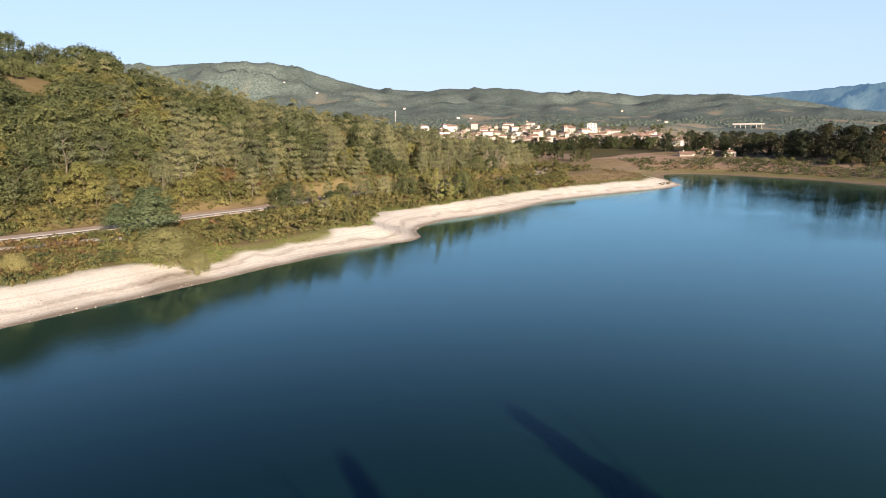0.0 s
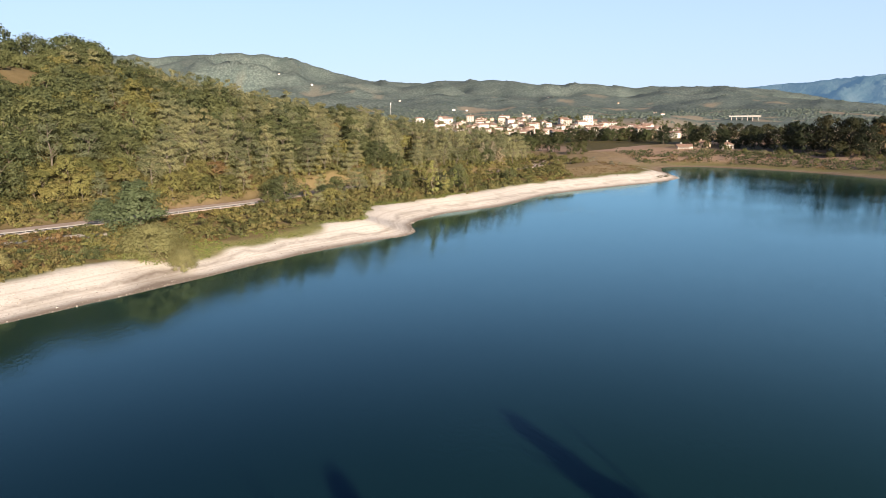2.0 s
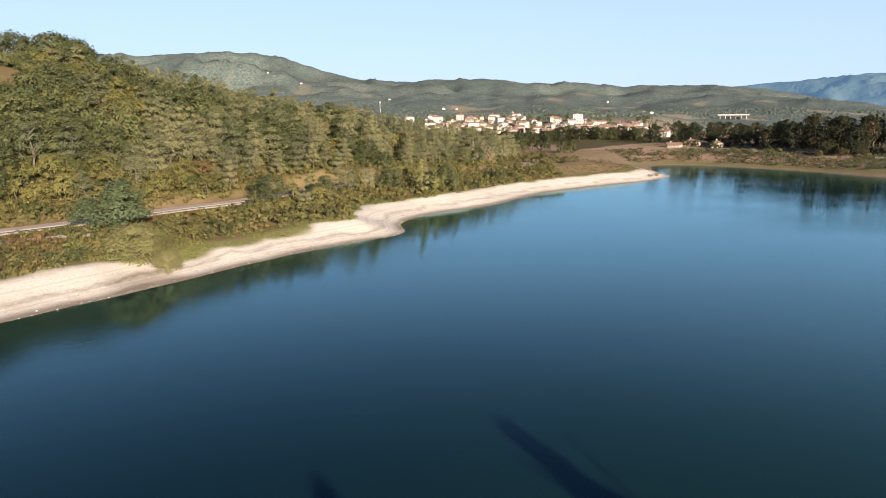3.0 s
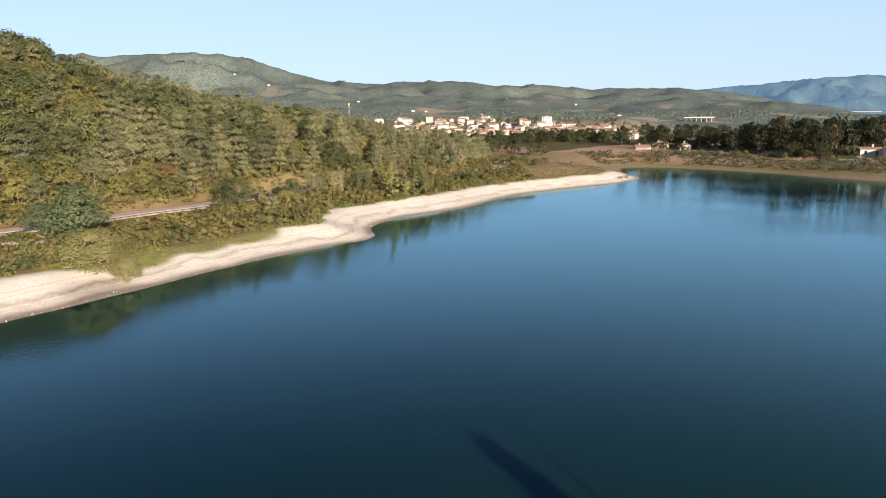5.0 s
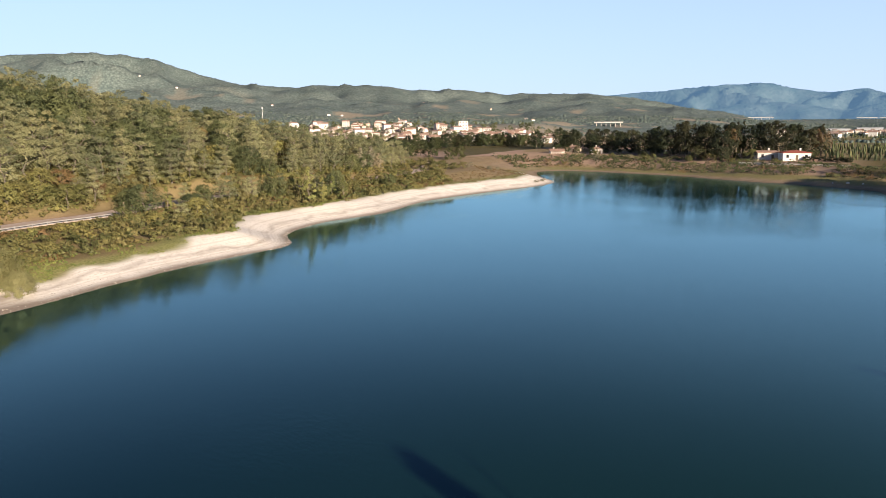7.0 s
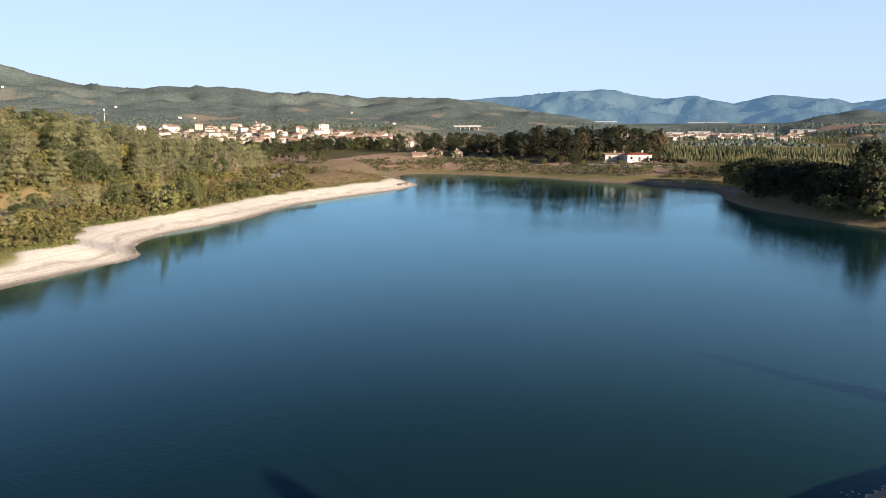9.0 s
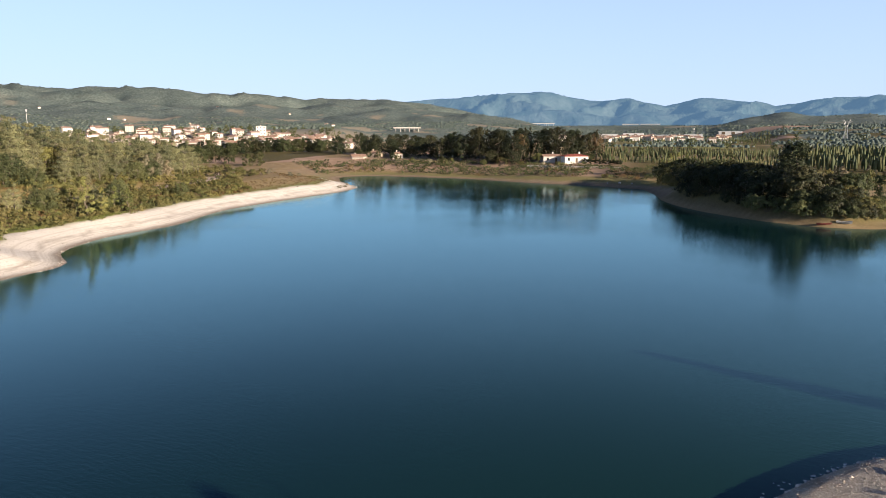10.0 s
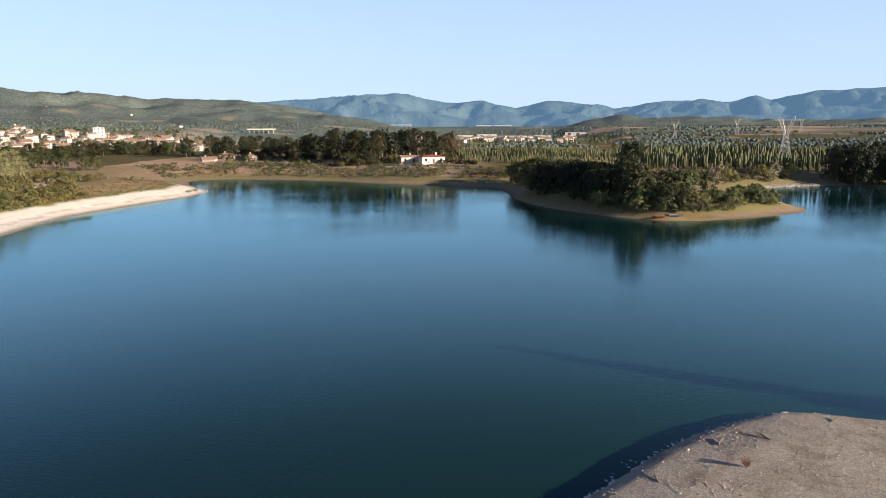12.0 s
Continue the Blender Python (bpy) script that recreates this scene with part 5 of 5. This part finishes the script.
def build_lakeside_houses():
    h = house("villa", 7.5, 6.5, 1, WALL[0], ROOF[1], 1, label="small cream villa with a brown tiled roof among shrubs")
    h.matrix_basis = facing(160, 390, 10) @ Matrix.Diagonal((0.8, 0.8, 0.8, 1))
    h = house("villa", 11, 7, 1, WALL[2], ROOF[1], 2, label="low ochre house with a brown roof behind trees")
    h.matrix_basis = facing(151, 402, -6) @ Matrix.Diagonal((0.8, 0.8, 0.8, 1))
    h = house("barn", 9.5, 5, 1, WALL[0], ROOF[1], 3, hip=False, label="long low barn with an open pillared porch", windows=False, portico=True)
    h.matrix_basis = facing(138, 395, 4, 0.9) @ Matrix.Diagonal((0.85, 0.85, 0.7, 1))
    h = house("white_house", 12, 8, 1, WALL[1], ROOF[2], 4, label="white house with a flat red roof by the bank", rise=1.1)
    h.matrix_basis = facing(219, 299, 14)
    h = house("grey_house", 9, 6, 1, CONCRETE, ROOF[1], 5, hip=False, label="grey outbuilding beside the white house", rise=1.0)
    h.matrix_basis = facing(212, 310, 14)
    hedge = tagged(new("clipped_hedge"), "long dark clipped hedge beside the white house", "hedge")
    rng = np.random.default_rng(6)
    p = np.stack([rng.uniform(-11, 11, 150), rng.uniform(-0.8, 0.8, 150), rng.uniform(0.3, 1.9, 150)], 1)
    v, f = leaf_sprays(rng, p, np.full(150, 0.5), 26, 0.22)
    mesh_object("foliage", v, f, LEAF["dark"], hedge)
    hedge.matrix_basis = facing(224, 284, -30)
    wall = tagged(new("garden_wall"), "low pale garden wall along the bank", "wall")
    bm = bmesh.new()
    box(bm, 0, 0, -0.6, 46, 0.4, 1.3, bevel=0.03)
    part("masonry", bm, CONCRETE, wall)
    bm = bmesh.new()
    box(bm, 0, 0, 0.7, 46.2, 0.55, 0.12, bevel=0.02)
    part("coping", bm, WALL[0], wall)
    wall.matrix_basis = facing(207, 284, -18, 0.2)


def build_town():
    """The town on the slope beyond the fields: some dozens of plain plastered houses."""
    rng = np.random.default_rng(51)
    kinds = [(10, 8, 2, 0, 0), (13, 9, 2, 1, 0), (16, 10, 2, 3, 0), (11, 9, 3, 0, 1), (9, 8, 2, 2, 1), (18, 10, 3, 1, 0), (12, 9, 2, 0, 0), (14, 10, 3, 3, 1)]
    protos, spots = [], []
    tries = 0
    while len(spots) < 150 and tries < 6000:
        tries += 1
        az = rng.uniform(-1.5, 20)
        r = rng.uniform(585, 930)
        if az < 2 and r < 700 or az > 14 and r > 780 or az > 8 and r > 840:
            continue
        x, y = r * math.sin(radians(az)), r * math.cos(radians(az))
        if all(math.hypot(x - a, (y - b) * 0.8) > 11 for a, b in spots):
            spots.append((x, y))
    labels = ["cream plastered town house with a tiled roof", "white plastered town house with a tiled roof", "ochre town house with a tiled roof", "rose plastered town house with a tiled roof"]
    for i, (x, y) in enumerate(spots):
        k = i % len(kinds)
        q = rng.uniform(0.5, 0.72)
        m = facing(x, y, rng.normal(0, 22)) @ Matrix.Diagonal((q, q, q, 1))
        if i < len(kinds):
            w, d, s, c, t = kinds[k]
            ob = tagged(house("town_house", w, d, s, WALL[c], ROOF[t], 60 + i, hip=i % 2 == 0, label=labels[c]), group="town houses")
            protos.append(ob)
            ob.matrix_basis = m
        else:
            keep = protos[k].matrix_basis.copy()
            protos[k].matrix_basis = Matrix.Identity(4)
            copy_thing(protos[k], m)
            protos[k].matrix_basis = keep
    block = house("apartment_block", 10, 9, 4, WALL[1], CONCRETE, 70, label="tall white apartment block above the town roofs", rise=0.7)
    block.matrix_basis = facing(165, 775, -6)
    # lone farmhouses on the hills and the further suburb
    plain_ones = []
    for i in range(4):
        w, d, s, c, t = kinds[(0, 1, 4, 6)[i]]
        ob = house("farmhouse", w, d, s, WALL[c], ROOF[t], 90 + i, hip=i % 2 == 0, windows=False, label="lone pale farmhouse among the hillside woods")
        ob.matrix_basis = facing(*((-205, 1210), (-30, 1120), (160, 1330), (60, 1460))[i], 14 * i) @ Matrix.Diagonal((0.42, 0.42, 0.42, 1))
        plain_ones.append(tagged(ob, group="hill farms"))
    protos = plain_ones
    for i in range(14):
        az, r = rng.uniform(-14, 19), rng.uniform(1150, 2000)
        x, y = r * math.sin(radians(az)), r * math.cos(radians(az))
        k = protos[i % len(protos)]
        keep = k.matrix_basis.copy()
        k.matrix_basis = Matrix.Identity(4)
        ob = copy_thing(k, facing(x, y, rng.normal(0, 20)) @ Matrix.Diagonal((0.45, 0.45, 0.45, 1)))
        tagged(ob, "lone pale farmhouse among the hillside woods", group="hill farms")
        k.matrix_basis = keep
    for i in range(84):
        az, r = rng.uniform(35, 48.5), rng.uniform(800, 1120)
        x, y = r * math.sin(radians(az)), r * math.cos(radians(az))
        k = protos[i % len(protos)]
        keep = k.matrix_basis.copy()
        k.matrix_basis = Matrix.Identity(4)
        ob = copy_thing(k, facing(x, y, rng.normal(0, 25)) @ Matrix.Diagonal((0.62, 0.62, rng.uniform(0.5, 0.72), 1)))
        tagged(ob, "pale suburban house beyond the poplar plain", group="suburb houses")
        k.matrix_basis = keep


def shed(w, d, h, label):
    top = tagged(new("industrial_shed"), label, "warehouse", group="industrial sheds")
    bm = bmesh.new()
    box(bm, 0, 0, -2, w, d, h + 2, bevel=0.1)
    part("wall", bm, SHED, top)
    bm = bmesh.new()
    box(bm, 0, 0, h + 0.01, w + 1, d + 1, 0.8, bevel=0.2)
    part("roof", bm, SHED, top)
    for i in range(int(w / 14)):
        bm = bmesh.new()
        box(bm, -w / 2 + 7 + i * 14, -d / 2 - 0.05, 0, 5, 0.2, 4.2, bevel=0.05)
        part("loading_door", bm, SHUTTER, top)
    return top


def viaduct(length, deck, label):
    top = tagged(new("viaduct"), label, "viaduct", group="viaducts")
    bm = bmesh.new()
    box(bm, 0, 0, deck - 0.8, length, 9, 0.8, bevel=0.15)
    part("deck", bm, CONCRETE, top)
    for s in (-4.3, 4.3):
        bm = bmesh.new()
        box(bm, 0, s, deck + 0.01, length, 0.35, 1.1)
        part("parapet", bm, CONCRETE, top)
    n = max(5, int(length / 7))
    for i in range(n):
        bm = bmesh.new()
        box(bm, (i - (n - 1) / 2) * length / n, 0, -6, 0.8, 4, deck + 5.2, bevel=0.1)
        part("pier", bm, CONCRETE, top)
    return top


def build_far_structures():
    for az, r, w, h in ((39.2, 1180, 40, 4.5), (43.6, 1120, 38, 4), (41.4, 1260, 34, 5), (45.8, 1150, 26, 4), (48.4, 1200, 34, 4)):
        x, y = r * math.sin(radians(az)), r * math.cos(radians(az))
        ob = shed(w, 26, h, "long pale industrial shed beyond the plain")
        ob.matrix_basis = pose(x, y, ground_z(x, y), 0, 0, -az)
    for az, r, length, z in ((23.5, 1150, 44, 22.5), (38.9 - 5, 2250, 120, 34), (41.3, 2300, 50, 27), (42.8, 2320, 60, 26)):
        x, y = r * math.sin(radians(az)), r * math.cos(radians(az))
        g = ground_z(x, y)
        ob = viaduct(length, max(6.0, min(z - g, 7.0)), "pale concrete motorway viaduct across a far valley")
        ob.matrix_basis = pose(x, y, g, 0, 0, -az)


def lattice_pylon(h):
    """A cat-head transmission tower of steel angles."""
    top = tagged(new("transmission_pylon"), "tall steel lattice pylon on the plain", "pylon", group="pylons")
    waist, neck = 0.62 * h, 1.0

    def leg(sx, sy, z):
        k = z / waist
        half = (0.11 * h) * (1 - k) + neck * k
        return Vector((sx * half, sy * half, z))

    levels = [waist * i / 6 for i in range(7)]
    for sx in (-1, 1):
        for sy in (-1, 1):
            bm = bmesh.new()
            tube(bm, leg(sx, sy, -0.5), leg(sx, sy, waist), 0.16, 0.12, 4)
            part("leg", bm, STEEL, top)
    bm = bmesh.new()
    for a, b in zip(levels, levels[1:]):
        for sx, sy, tx, ty in ((-1, -1, 1, -1), (1, -1, 1, 1), (1, 1, -1, 1), (-1, 1, -1, -1)):
            tube(bm, leg(sx, sy, a), leg(tx, ty, b), 0.07, 0.07, 4)
            tube(bm, leg(tx, ty, a), leg(sx, sy, b), 0.07, 0.07, 4)
            tube(bm, leg(sx, sy, b), leg(tx, ty, b), 0.06, 0.06, 4)
    part("bracing", bm, STEEL, top)
    arm = 0.2 * h
    for s in (-1, 1):
        bm = bmesh.new()
        a0, a1 = Vector((s * neck, 0, waist)), Vector((s * arm * 0.8, 0, 0.93 * h))
        b0, b1 = Vector((s * 0.2, 0, waist + 0.4)), Vector((s * arm * 0.45, 0, 0.93 * h))
        for i in range(6):
            p, q, u, w = a0.lerp(a1, i / 6), a0.lerp(a1, (i + 1) / 6), b0.lerp(b1, i / 6), b0.lerp(b1, (i + 1) / 6)
            for e in ((p, q), (u, w), (p, w), (u, q)):
                tube(bm, *e, 0.09, 0.09, 4)
        part("fork", bm, STEEL, top)
        bm = bmesh.new()
        tube(bm, (s * arm * 0.8, 0, 0.93 * h), (s * arm * 0.75, 0, h), 0.1, 0.05, 4)
        tube(bm, (s * arm * 0.45, 0, 0.93 * h), (s * arm * 0.75, 0, h), 0.08, 0.05, 4)
        part("peak", bm, STEEL, top)
    bm = bmesh.new()
    ends = arm * 1.25
    for i in range(12):
        p, q = Vector((-ends + 2 * ends * i / 12, 0, 0.93 * h)), Vector((-ends + 2 * ends * (i + 1) / 12, 0, 0.93 * h))
        lift = Vector((0, 0, -0.7))
        tube(bm, p, q, 0.1, 0.1, 4)
        tube(bm, p + lift, q + lift, 0.08, 0.08, 4)
        tube(bm, p, q + lift, 0.06, 0.06, 4)
    part("crossarm", bm, STEEL, top)
    for x in (-ends * 0.96, 0, ends * 0.96):
        bm = bmesh.new()
        for i in range(8):
            tube(bm, (x, 0, 0.9 * h - 0.25 * i), (x, 0, 0.9 * h - 0.25 * i - 0.16), 0.16, 0.08, 6)
        part("insulator", bm, GLASS, top)
    return top


def mast(h, r, label):
    top = tagged(new("aerial_mast"), label, "mast", group="masts")
    bm = bmesh.new()
    tube(bm, (0, 0, -1), (0, 0, h), r, r * 0.5, 8)
    part("pole", bm, STEEL, top)
    bm = bmesh.new()
    tube(bm, (0, 0, h * 0.86), (0, 0, h * 0.9), r * 2.4, r * 2.4, 8)
    part("platform", bm, STEEL, top)
    for i in range(3):
        bm = bmesh.new()
        a = i * 2.094
        box(bm, r * 2.2 * math.cos(a), r * 2.2 * math.sin(a), h * 0.9, 0.3, 0.3, h * 0.09, bevel=0.03)
        part("antenna", bm, SHED, top)
    return top


def build_masts():
    p = lattice_pylon(24.5)
    p.matrix_basis = pose(368, 190, ground_z(368, 190), 0, 0, -52)
    for x, y, s in ((690, 470, 0.8), (820, 470, 0.8), (900, 430, 0.75)):
        keep = p.matrix_basis.copy()
        p.matrix_basis = Matrix.Identity(4)
        copy_thing(p, pose(x, y, ground_z(x, y), 0, 0, -50) @ Matrix.Diagonal((s, s, s, 1)))
        p.matrix_basis = keep
    m = mast(12, 0.22, "white aerial mast behind the wooded hill")
    m.matrix_basis = pose(-40.4, 618.7, max(26.0, ground_z(-40.4, 618.7)), 0, 0, 0)
    m = mast(15, 0.3, "thin lattice mast on the poplar plain")
    m.matrix_basis = pose(651, 635, ground_z(651, 635), 0, 0, 0)


build_road()
build_lakeside_houses()
build_town()
build_far_structures()
build_masts()


# ---- the shore's small things ----
def boat(label, paint):
    top = tagged(new("rowing_boat"), label, "boat", group="boats on the headland")
    bm = bmesh.new()
    ribs = []
    for i in range(9):
        t = i / 8
        w = 0.65 * math.sin(math.pi * min(1, 0.18 + t * 0.82)) ** 0.6
        keel = 0.12 * (2 * t - 1) ** 2
        ribs.append([bm.verts.new((x, -1.7 + 3.4 * t, z)) for x, z in ((-w, 0.55 + keel), (-w * 0.75, 0.15 + keel), (0, keel), (w * 0.75, 0.15 + keel), (w, 0.55 + keel))])
    for a, b in zip(ribs, ribs[1:]):
        for k in range(4):
            bm.faces.new((a[k], a[k + 1], b[k + 1], b[k]))
    bmesh.ops.solidify(bm, geom=bm.faces[:], thickness=0.05)
    part("hull", bm, paint, top)
    for y in (-0.7, 0.5):
        bm = bmesh.new()
        box(bm, 0, y, 0.36, 1.0, 0.28, 0.05, bevel=0.01)
        part("thwart", bm, WOOD, top)
    return top


def stone_mesh(seed):
    rng = np.random.default_rng(seed)
    bm = bmesh.new()
    bmesh.ops.create_icosphere(bm, subdivisions=1, radius=0.5)
    for v in bm.verts:
        v.co *= rng.uniform(0.72, 1.15)
        v.co.z *= 0.65
    me = bpy.data.meshes.new("stone")
    bm.to_mesh(me)
    bm.free()
    me.materials.append(STONE)
    return me


def build_beach():
    rng = np.random.default_rng(71)
    meshes = [stone_mesh(i) for i in range(6)]
    edge = spline([(26, 31), (32.2, 38.4), (38, 39.6), (44, 40.4), (51, 39.8), (58, 37.2), (62, 32), (66.5, 26)], 40)
    for i in range(280):
        t = rng.integers(0, len(edge))
        loose = 0.6 if t < 110 else 0.3
        x, y = edge[t] + loose * rng.normal(0, 0.75, 2) + loose * np.array([-0.35, 0.3])
        s = rng.uniform(0.14, 0.46)
        z = ground_z(x, y)
        ob = new("shore_stone", meshes[i % 6])
        ob.matrix_basis = pose(x, y, max(z, -0.1) + 0.08 * s, 0, 0, rng.uniform(0, 360)) @ Matrix.Diagonal((s, s * rng.uniform(0.6, 1), s, 1))
        tagged(ob, "pale angular stone at the water's edge", "stone", "stones along the near beach")
    # pebbles past counting
    n = 15000
    x, y = rng.uniform(24, 72, n), rng.uniform(18, 41, n)
    z, d = height(x, y)
    ok = (d > 0.2) & (d < 22)
    x, y, z = x[ok], y[ok], z[ok]
    n = len(x)
    s = rng.gamma(2.0, 0.013, n) + 0.022
    base = np.array([(1, 0, 0), (0, 1, 0), (-1, 0, 0), (0, -1, 0), (0, 0, 0.8), (0, 0, -0.6)], float)
    v = base[None] * s[:, None, None] * rng.uniform(0.6, 1.3, (n, 6, 1)) + np.stack([x, y, z + 0.01], 1)[:, None]
    f = np.array([(0, 1, 4), (1, 2, 4), (2, 3, 4), (3, 0, 4), (1, 0, 5), (2, 1, 5), (3, 2, 5), (0, 3, 5)])
    ob = mesh_object("pebbles", v.reshape(-1, 3), (f[None] + (np.arange(n) * 6)[:, None, None]).reshape(-1, 3), PEBBLE)
    tagged(ob, "coarse grey-beige pebbles covering the near beach", "pebbles", kind="stuff")
    # dry weed with its shadow
    weed = tagged(new("dry_weed"), "bare reddish-brown dry weed on the pebbles", "weed")
    bm = bmesh.new()
    for i in range(5):
        a = i * 1.3
        tube(bm, (0, 0, -0.1), (0.12 * math.cos(a), 0.12 * math.sin(a), 0.45 + 0.08 * i), 0.025, 0.008, 5)
    part("stem", bm, BARK, weed)
    bm = bmesh.new()
    for i in range(190):
        a, h = rng.uniform(0, 6.28), rng.uniform(0.1, 0.6)
        w = 0.16 + 0.2 * (h - 0.2)
        p = Vector((0.5 * w * math.cos(a), 0.5 * w * math.sin(a), h))
        tube(bm, p, p + Vector((w * math.cos(a), w * math.sin(a), 0.22)), 0.009, 0.003, 4)
    part("branchwork", bm, WEED, weed)
    weed.matrix_basis = pose(44.1, 33.7, ground_z(44.1, 33.7)) @ Matrix.Diagonal((1.2, 1.2, 0.75, 1))
    for x, y, turn in ((46.5, 37, 20), (49.5, 35.2, 70), (57, 33.5, 0), (38.5, 36.8, 50)):
        log = tagged(new("driftwood"), "small dark piece of driftwood on pebbles", "driftwood", "driftwood on the beach")
        bm = bmesh.new()
        tube(bm, (-0.5, 0, 0.05), (0.1, 0.05, 0.07), 0.05, 0.06, 6)
        tube(bm, (0.1, 0.05, 0.07), (0.6, -0.05, 0.1), 0.06, 0.03, 6)
        part("stick", bm, BARK, log)
        bm = bmesh.new()
        tube(bm, (0.1, 0.05, 0.07), (0.35, 0.3, 0.16), 0.03, 0.012, 5)
        part("twig", bm, BARK, log)
        log.matrix_basis = pose(x, y, ground_z(x, y), 0, 0, turn)


def build_shore_clutter():
    b = boat("red-brown rowing boat drawn up on the headland beach", RED)
    b.matrix_basis = pose(156.8, 119.0, ground_z(156.8, 119.0) + 0.02, 0, 8, 60)
    b = boat("grey-white rowing boat drawn up on the headland beach", SHED)
    b.matrix_basis = pose(160.2, 116.2, ground_z(160.2, 116.2) + 0.02, 0, -6, 30)
    meshes = [stone_mesh(20 + i) for i in range(3)]
    rng = np.random.default_rng(81)
    for i, (x, y, s) in enumerate(((191, 232, 1.6), (189, 237, 0.8), (193, 227, 0.9))):
        ob = new("boulder", meshes[i % 3])
        ob.matrix_basis = pose(x, y, ground_z(x, y) + 0.2 * s, 0, 0, i * 70) @ Matrix.Diagonal((s, s * 0.8, s, 1))
        tagged(ob, "grey boulder on the far sand strip", "boulder", "boulders on the far shore")
    # stone bank east of the headland
    n = 3400
    t = rng.uniform(0, 1, n)
    line = spline([(236, 134), (248, 141), (264, 147), (280, 146), (297, 140)], 20)
    p = line[(t * (len(line) - 1)).astype(int)] + rng.normal(0, 1.0, (n, 2)) + np.array([0.3, 1.9])
    z, d = height(p[:, 0], p[:, 1])
    ok = d > 0
    p, z = p[ok], z[ok]
    n = len(p)
    s = rng.uniform(0.18, 0.5, n)
    base = np.array([(1, 0, 0), (0, 1, 0), (-1, 0, 0), (0, -1, 0), (0, 0, 0.8), (0, 0, -0.6)], float)
    v = base[None] * s[:, None, None] * rng.uniform(0.6, 1.3, (n, 6, 1)) + np.concatenate([p, z[:, None] + 0.1], 1)[:, None]
    f = np.array([(0, 1, 4), (1, 2, 4), (2, 3, 4), (3, 0, 4), (1, 0, 5), (2, 1, 5), (3, 2, 5), (0, 3, 5)])
    ob = mesh_object("rubble_bank", v.reshape(-1, 3), (f[None] + (np.arange(n) * 6)[:, None, None]).reshape(-1, 3), PEBBLE)
    tagged(ob, "pale rubble facing the bank beyond the headland", "rubble", kind="stuff")


def build_western_stones():
    """Small stones washed up along the western waterline and scattered over its sand."""
    rng = np.random.default_rng(83)
    n = 9000
    line = spline(WEST[1:], 60)
    p = line[rng.integers(0, len(line), n)] + rng.normal(0, 2.2, (n, 2)) + np.array([-0.8, 0.8])
    z, d = height(p[:, 0], p[:, 1])
    ok = (d > 0.05) & (rng.uniform(size=n) < np.where(d < 0.9, 0.55, 0.2)) & (d < 9)
    p, z = p[ok], z[ok]
    n = len(p)
    s = rng.gamma(2.0, 0.026, n) + 0.03
    base = np.array([(1, 0, 0), (0, 1, 0), (-1, 0, 0), (0, -1, 0), (0, 0, 0.7), (0, 0, -0.6)], float)
    v = base[None] * s[:, None, None] * rng.uniform(0.6, 1.3, (n, 6, 1)) + np.concatenate([p, z[:, None] + 0.02], 1)[:, None]
    f = np.array([(0, 1, 4), (1, 2, 4), (2, 3, 4), (3, 0, 4), (1, 0, 5), (2, 1, 5), (3, 2, 5), (0, 3, 5)])
    ob = mesh_object("shore_pebbles", v.reshape(-1, 3), (f[None] + (np.arange(n) * 6)[:, None, None]).reshape(-1, 3), PEBBLE)
    tagged(ob, "small pale stones along the western waterline", "pebbles", kind="stuff")


def pebble_material():
    m = Mat("pebbles", 0.9, 0.3)
    r = m.node("ShaderNodeNewGeometry").outputs["Random Per Island"]
    c = m.ramp(r, [(0.0, (0.22, 0.2, 0.175)), (0.55, (0.42, 0.385, 0.34)), (1.0, (0.66, 0.62, 0.57))])
    m.color(m.mix(m.math("MULTIPLY", m.noise(0.4, 3), 0.4), c, (0.3, 0.25, 0.2)))
    m.bump(m.noise(40, 2), 0.3, 0.01)
    return m.m


PEBBLE = pebble_material()
WEED = plain("dry_weed", (0.24, 0.15, 0.10), 0.9, 0.3, 8.0)
build_beach()
build_shore_clutter()
build_western_stones()
